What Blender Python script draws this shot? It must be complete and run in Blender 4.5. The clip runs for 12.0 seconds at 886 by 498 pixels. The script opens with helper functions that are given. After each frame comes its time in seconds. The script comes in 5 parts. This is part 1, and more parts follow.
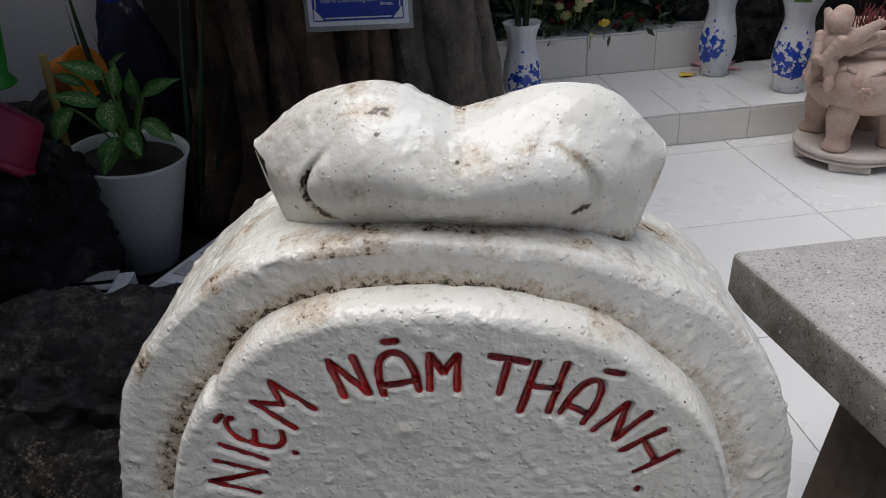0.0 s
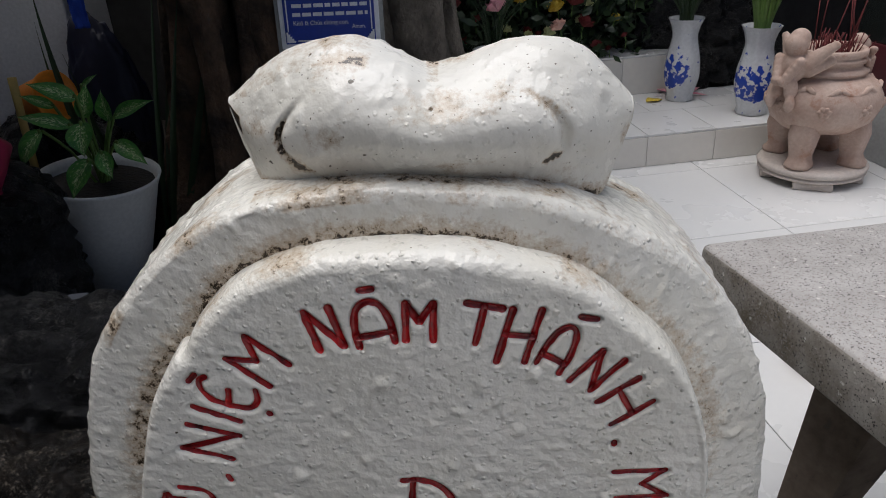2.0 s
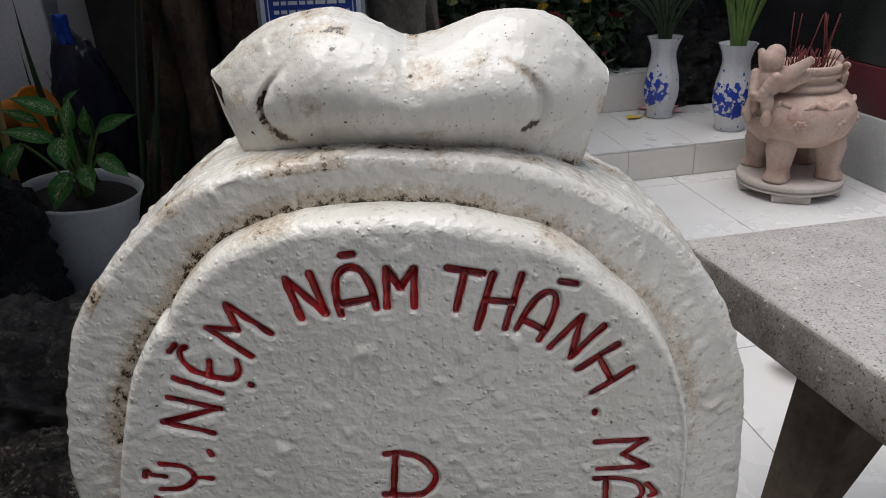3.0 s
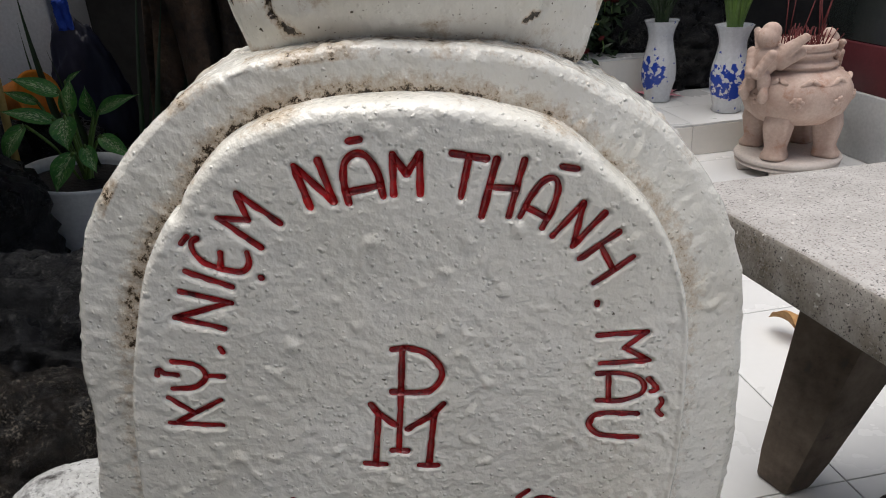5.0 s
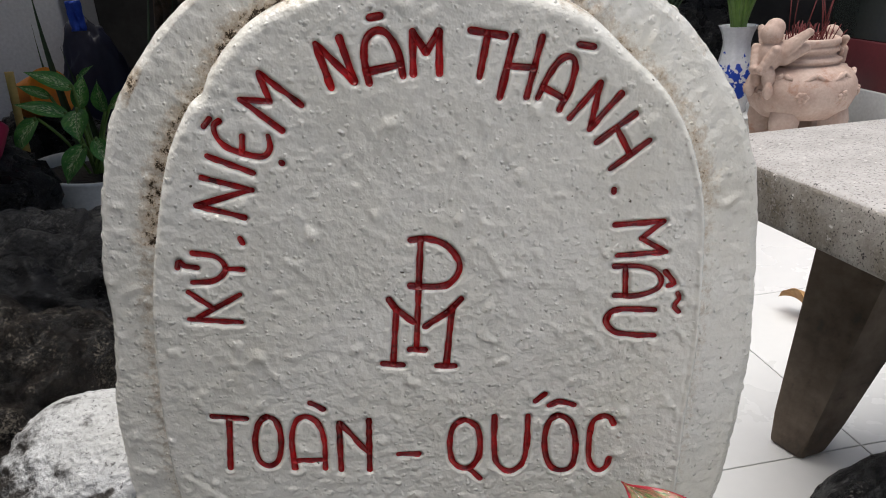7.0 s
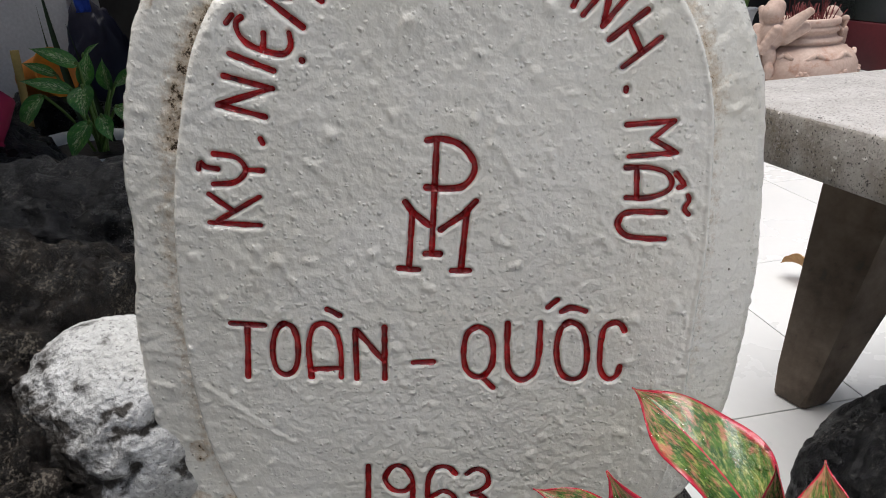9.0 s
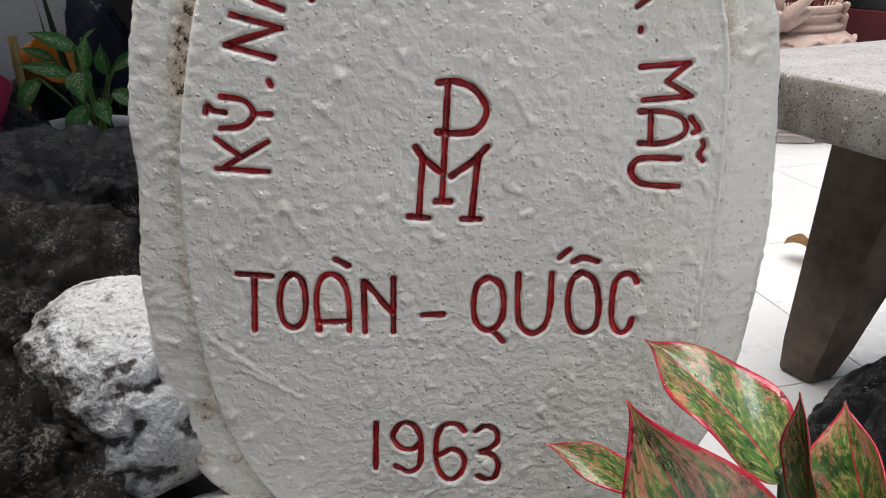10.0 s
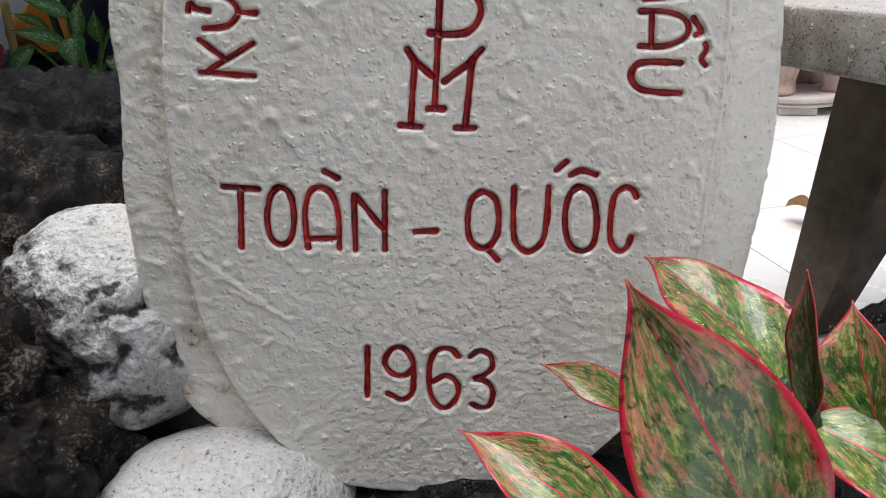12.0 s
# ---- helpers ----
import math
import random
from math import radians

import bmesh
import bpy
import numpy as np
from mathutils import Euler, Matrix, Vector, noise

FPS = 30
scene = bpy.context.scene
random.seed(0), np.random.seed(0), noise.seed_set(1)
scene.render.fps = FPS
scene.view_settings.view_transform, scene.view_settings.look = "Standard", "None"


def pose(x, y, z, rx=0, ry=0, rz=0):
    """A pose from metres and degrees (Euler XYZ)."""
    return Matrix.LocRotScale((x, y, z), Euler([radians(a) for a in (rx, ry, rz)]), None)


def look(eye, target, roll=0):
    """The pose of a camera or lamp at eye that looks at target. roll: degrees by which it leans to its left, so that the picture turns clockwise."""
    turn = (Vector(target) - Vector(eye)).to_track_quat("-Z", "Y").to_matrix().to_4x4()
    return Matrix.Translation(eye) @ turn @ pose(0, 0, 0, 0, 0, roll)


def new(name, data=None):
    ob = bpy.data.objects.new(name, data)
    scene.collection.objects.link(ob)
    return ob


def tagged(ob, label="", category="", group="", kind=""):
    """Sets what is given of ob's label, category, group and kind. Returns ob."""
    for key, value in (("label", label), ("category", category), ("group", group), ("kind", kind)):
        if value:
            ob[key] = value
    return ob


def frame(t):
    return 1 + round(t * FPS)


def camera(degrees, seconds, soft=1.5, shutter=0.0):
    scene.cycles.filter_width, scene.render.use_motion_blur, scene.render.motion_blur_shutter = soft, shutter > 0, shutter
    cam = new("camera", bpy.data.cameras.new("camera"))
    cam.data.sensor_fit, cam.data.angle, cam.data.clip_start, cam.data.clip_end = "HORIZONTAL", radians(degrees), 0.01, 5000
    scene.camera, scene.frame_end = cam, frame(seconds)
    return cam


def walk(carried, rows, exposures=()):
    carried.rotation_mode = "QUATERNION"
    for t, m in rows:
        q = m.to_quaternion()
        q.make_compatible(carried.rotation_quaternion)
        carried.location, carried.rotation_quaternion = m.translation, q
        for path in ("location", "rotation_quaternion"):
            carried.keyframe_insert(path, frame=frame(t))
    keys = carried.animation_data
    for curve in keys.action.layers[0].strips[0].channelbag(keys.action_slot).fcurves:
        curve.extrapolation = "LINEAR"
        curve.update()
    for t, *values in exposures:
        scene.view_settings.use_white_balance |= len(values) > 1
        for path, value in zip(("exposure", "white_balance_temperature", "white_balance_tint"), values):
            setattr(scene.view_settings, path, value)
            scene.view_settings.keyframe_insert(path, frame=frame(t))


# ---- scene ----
cam = camera(63.4, 12.0, soft=1.0)
PATH = [
    (0, (0.061, -0.504, 1.408), (-0.088, 1.233, 0.426), -3.8),
    (0.5, (0.068, -0.506, 1.396), (-0.05, 1.253, 0.451), -3.4),
    (1, (0.062, -0.521, 1.378), (-0.037, 1.251, 0.457), -3.4),
    (1.5, (0.065, -0.533, 1.362), (-0.026, 1.246, 0.454), -3.5),
    (2, (0.058, -0.546, 1.34), (-0.015, 1.242, 0.448), -3.3),
    (2.5, (0.056, -0.565, 1.322), (0.012, 1.244, 0.47), -3.0),
    (3, (0.06, -0.576, 1.295), (0.032, 1.243, 0.464), -3.0),
    (5, (0.049, -0.636, 1.204), (0.024, 1.187, 0.381), -3.5),
    (5.5, (0.046, -0.663, 1.186), (0.026, 1.168, 0.381), -3.5),
    (6, (0.034, -0.674, 1.157), (0.009, 1.169, 0.379), -3.5),
    (6.5, (0.025, -0.681, 1.11), (-0.005, 1.167, 0.348), -3.7),
    (7, (0.027, -0.698, 1.079), (-0.006, 1.153, 0.321), -3.7),
    (9, (0.003, -0.755, 0.985), (-0.027, 1.098, 0.233), -3.7),
    (9.5, (0.004, -0.765, 0.956), (-0.023, 1.087, 0.202), -3.7),
    (10, (-0.016, -0.765, 0.927), (-0.037, 1.087, 0.174), -3.6),
    (10.5, (-0.022, -0.765, 0.88), (-0.039, 1.087, 0.124), -3.4),
    (11, (-0.017, -0.773, 0.854), (-0.029, 1.077, 0.094), -3.4),
    (11.5, (-0.019, -0.775, 0.841), (-0.034, 1.072, 0.075), -3.3),
    (12, (-0.014, -0.773, 0.834), (-0.035, 1.07, 0.058), -3.5),
]
walk(cam, [(t, look(eye, target, roll)) for t, eye, target, roll in PATH],
     exposures=[(0, -0.24, 6130, 11), (3, -0.14, 6270, 11), (5.5, 0.27, 6420, 10), (9, 0.52, 6340, 10), (12, 0.64, 6300, 10.5)])

# ---- light ----
world = bpy.data.worlds.new("overcast_sky")
scene.world = world
world.use_nodes = True
wn, wl = world.node_tree.nodes, world.node_tree.links
sky = wn.new("ShaderNodeTexSky")
sky.sky_type, sky.sun_disc = "NISHITA", False
sky.sun_elevation, sky.sun_rotation = radians(72), radians(-110)
sky.air_density, sky.dust_density, sky.ozone_density = 1.0, 4.0, 1.0
wn["Background"].inputs["Strength"].default_value = 0.085
wl.new(sky.outputs[0], wn["Background"].inputs["Color"])
sun = new("sun", bpy.data.lights.new("sun", "SUN"))
sun.data.energy, sun.data.angle, sun.data.color = 3.1, radians(54), (1.0, 0.97, 0.93)
sun.matrix_world = look((-0.08, 0.05, 1.0), (0, 0, 0))

# ---- materials ----


def rgba(c):
    return (c[0], c[1], c[2], 1.0)


def mat(name, c1, c2, scale=8.0, rough=0.6, bump=0.2, fine=90.0, stain=None, stain_scale=6.0, stain_low=0.58, stain_high=0.66,
        metal=0.0, rough2=None, attr=None, attr_colour=None, dist=0.004, island=0.0, speckle=0.35, contrast=(0.7, 1.15)):
    """A two-scale surface: broad variation between c1 and c2, fine relief, an optional stain and an optional darkening
    attribute.
    """
    m = bpy.data.materials.new(name)
    m.use_nodes = True
    n, l = m.node_tree.nodes, m.node_tree.links
    b = n["Principled BSDF"]
    geo = n.new("ShaderNodeTexCoord")
    broad = n.new("ShaderNodeTexNoise")
    broad.inputs["Scale"].default_value, broad.inputs["Detail"].default_value, broad.inputs["Roughness"].default_value = scale, 6, 0.6
    l.new(geo.outputs["Object"], broad.inputs["Vector"])
    grain = n.new("ShaderNodeTexNoise")
    grain.inputs["Scale"].default_value, grain.inputs["Detail"].default_value = fine, 5
    l.new(geo.outputs["Object"], grain.inputs["Vector"])
    ramp = n.new("ShaderNodeMapRange")
    ramp.inputs["From Min"].default_value, ramp.inputs["From Max"].default_value = 0.35, 0.65
    l.new(broad.outputs["Fac"], ramp.inputs["Value"])
    mix = n.new("ShaderNodeMix")
    mix.data_type = "RGBA"
    mix.inputs["A"].default_value, mix.inputs["B"].default_value = rgba(c1), rgba(c2)
    l.new(ramp.outputs["Result"], mix.inputs["Factor"])
    out = mix.outputs["Result"]
    speck = n.new("ShaderNodeMix")
    speck.data_type, speck.blend_type = "RGBA", "MULTIPLY"
    speck.inputs["Factor"].default_value = speckle
    l.new(out, speck.inputs["A"])
    tone = n.new("ShaderNodeMapRange")
    tone.inputs["From Min"].default_value, tone.inputs["From Max"].default_value = 0.3, 0.7
    tone.inputs["To Min"].default_value, tone.inputs["To Max"].default_value = contrast
    l.new(grain.outputs["Fac"], tone.inputs["Value"])
    l.new(tone.outputs["Result"], speck.inputs["B"])
    out = speck.outputs["Result"]
    if stain:
        sn = n.new("ShaderNodeTexNoise")
        sn.inputs["Scale"].default_value, sn.inputs["Detail"].default_value, sn.inputs["Roughness"].default_value = stain_scale, 8, 0.72
        l.new(geo.outputs["Object"], sn.inputs["Vector"])
        sr = n.new("ShaderNodeMapRange")
        sr.inputs["From Min"].default_value, sr.inputs["From Max"].default_value = stain_low, stain_high
        l.new(sn.outputs["Fac"], sr.inputs["Value"])
        sm = n.new("ShaderNodeMix")
        sm.data_type = "RGBA"
        sm.inputs["B"].default_value = rgba(stain)
        l.new(out, sm.inputs["A"])
        l.new(sr.outputs["Result"], sm.inputs["Factor"])
        out = sm.outputs["Result"]
    if attr:
        at = n.new("ShaderNodeAttribute")
        at.attribute_name = attr
        # ragged edge: the attribute is broken up by a fine noise
        rg = n.new("ShaderNodeTexNoise")
        rg.inputs["Scale"].default_value, rg.inputs["Detail"].default_value, rg.inputs["Roughness"].default_value = 55, 8, 0.75
        l.new(geo.outputs["Object"], rg.inputs["Vector"])
        add = n.new("ShaderNodeMath")
        add.operation = "ADD"
        l.new(at.outputs["Fac"], add.inputs[0])
        l.new(rg.outputs["Fac"], add.inputs[1])
        ar = n.new("ShaderNodeMapRange")
        ar.inputs["From Min"].default_value, ar.inputs["From Max"].default_value = 0.88, 1.12
        l.new(add.outputs[0], ar.inputs["Value"])
        am = n.new("ShaderNodeMix")
        am.data_type = "RGBA"
        am.inputs["B"].default_value = rgba(attr_colour)
        l.new(out, am.inputs["A"])
        l.new(ar.outputs["Result"], am.inputs["Factor"])
        out = am.outputs["Result"]
    if island:
        oi = n.new("ShaderNodeObjectInfo")
        hv = n.new("ShaderNodeMapRange")
        hv.inputs["To Min"].default_value, hv.inputs["To Max"].default_value = 1 - island, 1 + island
        l.new(oi.outputs["Random"], hv.inputs["Value"])
        hm = n.new("ShaderNodeMix")
        hm.data_type, hm.blend_type = "RGBA", "MULTIPLY"
        hm.inputs["Factor"].default_value = 1.0
        l.new(out, hm.inputs["A"])
        l.new(hv.outputs["Result"], hm.inputs["B"])
        out = hm.outputs["Result"]
    l.new(out, b.inputs["Base Color"])
    b.inputs["Metallic"].default_value = metal
    rr = n.new("ShaderNodeMapRange")
    rr.inputs["From Min"].default_value, rr.inputs["From Max"].default_value = 0.3, 0.7
    rr.inputs["To Min"].default_value, rr.inputs["To Max"].default_value = rough, rough2 if rough2 is not None else min(1, rough + 0.15)
    l.new(broad.outputs["Fac"], rr.inputs["Value"])
    l.new(rr.outputs["Result"], b.inputs["Roughness"])
    bp = n.new("ShaderNodeBump")
    bp.inputs["Strength"].default_value, bp.inputs["Distance"].default_value = bump, dist
    l.new(grain.outputs["Fac"], bp.inputs["Height"])
    l.new(bp.outputs["Normal"], b.inputs["Normal"])
    return m




def paint_mat(name, lumps, pimples, flecks):
    """Many coats of glossy white paint: soft lumps, small pimples, dirty flecks, and ragged dark for soiling and
    painted shade.
    """
    m = bpy.data.materials.new(name)
    m.use_nodes = True
    n, l = m.node_tree.nodes, m.node_tree.links
    b = n["Principled BSDF"]
    co = n.new("ShaderNodeTexCoord").outputs["Object"]

    def noise_node(scale, detail, rough, vec=co):
        t = n.new("ShaderNodeTexNoise")
        t.inputs["Scale"].default_value, t.inputs["Detail"].default_value, t.inputs["Roughness"].default_value = scale, detail, rough
        l.new(vec, t.inputs["Vector"])
        return t

    def ramp(value, lo, hi, a=0.0, z=1.0):
        t = n.new("ShaderNodeMapRange")
        t.inputs["From Min"].default_value, t.inputs["From Max"].default_value = lo, hi
        t.inputs["To Min"].default_value, t.inputs["To Max"].default_value = a, z
        l.new(value, t.inputs["Value"])
        return t.outputs["Result"]

    def op(kind, a, c):
        t = n.new("ShaderNodeMath")
        t.operation = kind
        l.new(a, t.inputs[0])
        if isinstance(c, (int, float)):
            t.inputs[1].default_value = c
        else:
            l.new(c, t.inputs[1])
        return t.outputs[0]

    def over(a, colour, fac):
        t = n.new("ShaderNodeMix")
        t.data_type = "RGBA"
        if isinstance(a, tuple):
            t.inputs["A"].default_value = rgba(a)
        else:
            l.new(a, t.inputs["A"])
        t.inputs["B"].default_value = rgba(colour)
        l.new(fac, t.inputs["Factor"])
        return t.outputs["Result"]

    def cells(scale, share, size, wobble, hard=0.1):
        warp = n.new("ShaderNodeVectorMath")
        warp.operation = "MULTIPLY_ADD"
        l.new(noise_node(scale * 0.9, 3, 0.6).outputs["Color"], warp.inputs[0])
        warp.inputs[1].default_value = (wobble / scale,) * 3
        l.new(co, warp.inputs[2])
        v = n.new("ShaderNodeTexVoronoi")
        v.inputs["Scale"].default_value = scale
        l.new(warp.outputs[0], v.inputs["Vector"])
        sp = n.new("ShaderNodeSeparateColor")
        l.new(v.outputs["Color"], sp.inputs["Color"])
        return op("MULTIPLY", ramp(v.outputs["Distance"], size, size * hard), op("LESS_THAN", sp.outputs["Red"], share))

    col = over((0.80, 0.782, 0.715), (0.755, 0.732, 0.65), ramp(noise_node(6, 5, 0.6).outputs["Fac"], 0.4, 0.62))
    col = over(col, (0.62, 0.57, 0.47), ramp(noise_node(3.2, 7, 0.7).outputs["Fac"], 0.58, 0.85))
    col = over(col, (0.10, 0.085, 0.06), cells(150, 0.0045 * flecks, 0.34, 1.2, 0.6))
    col = over(col, (0.16, 0.13, 0.10), cells(330, 0.012 * flecks, 0.30, 1.2, 0.6))
    # this mask holds real soiling and the shade painted into slits and gaps
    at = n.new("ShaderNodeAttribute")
    at.attribute_name = "grime_shade"
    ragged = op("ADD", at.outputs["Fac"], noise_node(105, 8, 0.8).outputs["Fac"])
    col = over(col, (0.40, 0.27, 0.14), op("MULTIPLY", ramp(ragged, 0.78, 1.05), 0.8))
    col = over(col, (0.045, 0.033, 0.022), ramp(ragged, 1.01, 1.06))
    l.new(col, b.inputs["Base Color"])
    l.new(ramp(noise_node(25, 5, 0.6).outputs["Fac"], 0.3, 0.7, 0.12, 0.30), b.inputs["Roughness"])
    b1 = n.new("ShaderNodeBump")
    b1.inputs["Strength"].default_value, b1.inputs["Distance"].default_value = lumps, 0.0044
    l.new(noise_node(120, 2, 0.5).outputs["Fac"], b1.inputs["Height"])
    b2 = n.new("ShaderNodeBump")
    b2.inputs["Strength"].default_value, b2.inputs["Distance"].default_value = pimples, 0.0018
    l.new(op("ADD", cells(95, 0.10, 0.42, 0.9), cells(185, 0.16, 0.45, 0.7)), b2.inputs["Height"])
    l.new(b1.outputs["Normal"], b2.inputs["Normal"])
    l.new(b2.outputs["Normal"], b.inputs["Normal"])
    return m


PAINT = paint_mat("white_masonry_paint", 0.50, 0.80, 0.5)
SMOOTH_PAINT = paint_mat("thick_white_gloss_paint", 0.24, 0.40, 4.5)
RED = mat("red_enamel", (0.50, 0.017, 0.018), (0.21, 0.009, 0.010), 55, 0.12, 0.5, 180, dist=0.003, stain=(0.05, 0.005, 0.005), stain_scale=70, stain_low=0.56, stain_high=0.68, island=0.22)
DARK_PAINT = mat("dark_dot", (0.05, 0.04, 0.035), (0.03, 0.025, 0.02), 60, 0.6, 0.2, 200)
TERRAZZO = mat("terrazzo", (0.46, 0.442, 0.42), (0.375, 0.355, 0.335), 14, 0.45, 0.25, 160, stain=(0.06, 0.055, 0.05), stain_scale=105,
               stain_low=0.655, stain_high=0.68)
# side faces: real brown weathering, with the edge's shade toned into the base
TERRAZZO_EDGE = mat("weathered_shaded_terrazzo_edge", (0.37, 0.35, 0.315), (0.16, 0.135, 0.10), 11, 0.7, 0.5, 120, stain=(0.05, 0.045, 0.035), stain_scale=60,
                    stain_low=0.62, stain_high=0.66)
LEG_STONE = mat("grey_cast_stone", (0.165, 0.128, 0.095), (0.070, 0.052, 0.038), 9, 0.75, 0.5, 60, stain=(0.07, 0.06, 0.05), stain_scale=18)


def chips(m, scale, share, colour, size=0.34):
    """Scattered stone chips: small rounded cells of a second colour."""
    n, l = m.node_tree.nodes, m.node_tree.links
    b = n["Principled BSDF"]
    old = b.inputs["Base Color"].links[0].from_socket
    co = n.new("ShaderNodeTexCoord")
    v = n.new("ShaderNodeTexVoronoi")
    v.inputs["Scale"].default_value = scale
    warp = n.new("ShaderNodeVectorMath")
    warp.operation = "MULTIPLY_ADD"
    wob = n.new("ShaderNodeTexNoise")
    wob.inputs["Scale"].default_value = scale * 1.1
    l.new(co.outputs["Object"], wob.inputs["Vector"])
    l.new(wob.outputs["Color"], warp.inputs[0])
    warp.inputs[1].default_value = (1.6 / scale,) * 3
    l.new(co.outputs["Object"], warp.inputs[2])
    l.new(warp.outputs[0], v.inputs["Vector"])
    near = n.new("ShaderNodeMapRange")
    near.inputs["From Min"].default_value, near.inputs["From Max"].default_value = size, size * 0.75
    l.new(v.outputs["Distance"], near.inputs["Value"])
    sp = n.new("ShaderNodeSeparateColor")
    l.new(v.outputs["Color"], sp.inputs["Color"])
    pick = n.new("ShaderNodeMath")
    pick.operation = "LESS_THAN"
    pick.inputs[1].default_value = share
    l.new(sp.outputs["Red"], pick.inputs[0])
    both = n.new("ShaderNodeMath")
    both.operation = "MULTIPLY"
    l.new(near.outputs["Result"], both.inputs[0])
    l.new(pick.outputs[0], both.inputs[1])
    mx = n.new("ShaderNodeMix")
    mx.data_type = "RGBA"
    mx.inputs["B"].default_value = rgba(colour)
    l.new(old, mx.inputs["A"])
    l.new(both.outputs[0], mx.inputs["Factor"])
    l.new(mx.outputs["Result"], b.inputs["Base Color"])


for target in (TERRAZZO, TERRAZZO_EDGE):
    chips(target, 120, 0.03, (0.62, 0.60, 0.56), 0.5)
    chips(target, 260, 0.35, (0.30, 0.27, 0.25), 0.5)
    chips(target, 190, 0.13, (0.05, 0.045, 0.042), 0.36)
    chips(target, 330, 0.20, (0.045, 0.04, 0.036), 0.42)
TILE = mat("glazed_floor_tile", (0.66, 0.66, 0.65), (0.63, 0.63, 0.62), 1.5, 0.22, 0.02, 40, island=0.03, speckle=0.05)
STEP_TILE = mat("cream_wall_tile", (0.78, 0.75, 0.69), (0.72, 0.69, 0.63), 2.5, 0.3, 0.03, 40, island=0.05, speckle=0.12)
GROUT = mat("grey_grout", (0.56, 0.545, 0.52), (0.49, 0.475, 0.455), 20, 0.9, 0.3, 120)


def rock_mat(name, dark, light, lichen, lichen_low, gloss):
    """Craggy wet stone: black hollows, broken relief, a damp sheen in patches and crisp pale lichen specks."""
    m = mat(name, dark, light, 7, gloss, 0.0, 70, rough2=gloss + 0.45, speckle=1.0, contrast=(0.15, 2.0))
    n, l = m.node_tree.nodes, m.node_tree.links
    b = n["Principled BSDF"]
    b.inputs["Specular IOR Level"].default_value = 0.32
    co = n.new("ShaderNodeTexCoord").outputs["Object"]

    def noise_node(scale, detail, rough):
        t = n.new("ShaderNodeTexNoise")
        t.inputs["Scale"].default_value, t.inputs["Detail"].default_value, t.inputs["Roughness"].default_value = scale, detail, rough
        l.new(co, t.inputs["Vector"])
        return t.outputs["Fac"]

    def op(kind, a, c):
        t = n.new("ShaderNodeMath")
        t.operation = kind
        l.new(a, t.inputs[0])
        if isinstance(c, float):
            t.inputs[1].default_value = c
        else:
            l.new(c, t.inputs[1])
        return t.outputs[0]

    # specks gather where a broad patch noise runs high
    specks = op("ADD", noise_node(230, 3, 0.6), op("MULTIPLY", op("SUBTRACT", noise_node(11, 5, 0.65), 0.5), 0.75))
    r = n.new("ShaderNodeMapRange")
    r.inputs["From Min"].default_value, r.inputs["From Max"].default_value = lichen_low, lichen_low + 0.10
    l.new(specks, r.inputs["Value"])
    mx = n.new("ShaderNodeMix")
    mx.data_type = "RGBA"
    mx.inputs["B"].default_value = rgba(lichen)
    l.new(b.inputs["Base Color"].links[0].from_socket, mx.inputs["A"])
    l.new(r.outputs["Result"], mx.inputs["Factor"])
    l.new(mx.outputs["Result"], b.inputs["Base Color"])
    first = n.new("ShaderNodeBump")
    first.inputs["Strength"].default_value, first.inputs["Distance"].default_value = 1.0, 0.045
    l.new(noise_node(14, 9, 0.7), first.inputs["Height"])
    second = n.new("ShaderNodeBump")
    second.inputs["Strength"].default_value, second.inputs["Distance"].default_value = 0.9, 0.010
    l.new(noise_node(75, 8, 0.75), second.inputs["Height"])
    l.new(first.outputs["Normal"], second.inputs["Normal"])
    l.new(second.outputs["Normal"], b.inputs["Normal"])
    return m


ROCK = rock_mat("dark_wet_rock", (0.002, 0.002, 0.003), (0.015, 0.015, 0.016), (0.17, 0.16, 0.145), 0.61, 0.12)
BROWN_ROCK = rock_mat("brown_rock", (0.003, 0.0022, 0.0018), (0.019, 0.013, 0.009), (0.22, 0.19, 0.15), 0.59, 0.22)
# the attribute colour serves black soiling and the shade painted in the hollows
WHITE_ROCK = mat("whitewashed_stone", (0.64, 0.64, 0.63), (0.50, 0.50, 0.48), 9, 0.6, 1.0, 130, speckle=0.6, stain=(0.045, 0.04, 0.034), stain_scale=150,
                 stain_low=0.56, stain_high=0.67, dist=0.006, attr="grime_shade", attr_colour=(0.035, 0.030, 0.025))
SOIL = mat("damp_soil", (0.014, 0.011, 0.009), (0.030, 0.023, 0.017), 10, 0.9, 1.0, 60, dist=0.015)
BARK = mat("dark_bark", (0.028, 0.020, 0.014), (0.125, 0.078, 0.048), 6, 0.85, 1.0, 40, stain=(0.10, 0.085, 0.07), stain_scale=8,
           stain_low=0.60, stain_high=0.72, dist=0.02)
PALE_BARK = mat("lichened_bark", (0.055, 0.047, 0.038), (0.15, 0.13, 0.105), 8, 0.85, 1.0, 40, stain=(0.06, 0.07, 0.045), stain_scale=10, dist=0.02)
WHITE_PLASTIC = mat("white_plastic", (0.70, 0.71, 0.69), (0.66, 0.67, 0.65), 4, 0.35, 0.03, 60)
PINK_PLASTIC = mat("pink_plastic", (0.30, 0.02, 0.065), (0.25, 0.016, 0.055), 4, 0.35, 0.05, 60)
GREEN_PLASTIC = mat("green_plastic", (0.03, 0.27, 0.03), (0.025, 0.22, 0.025), 4, 0.4, 0.05, 60)
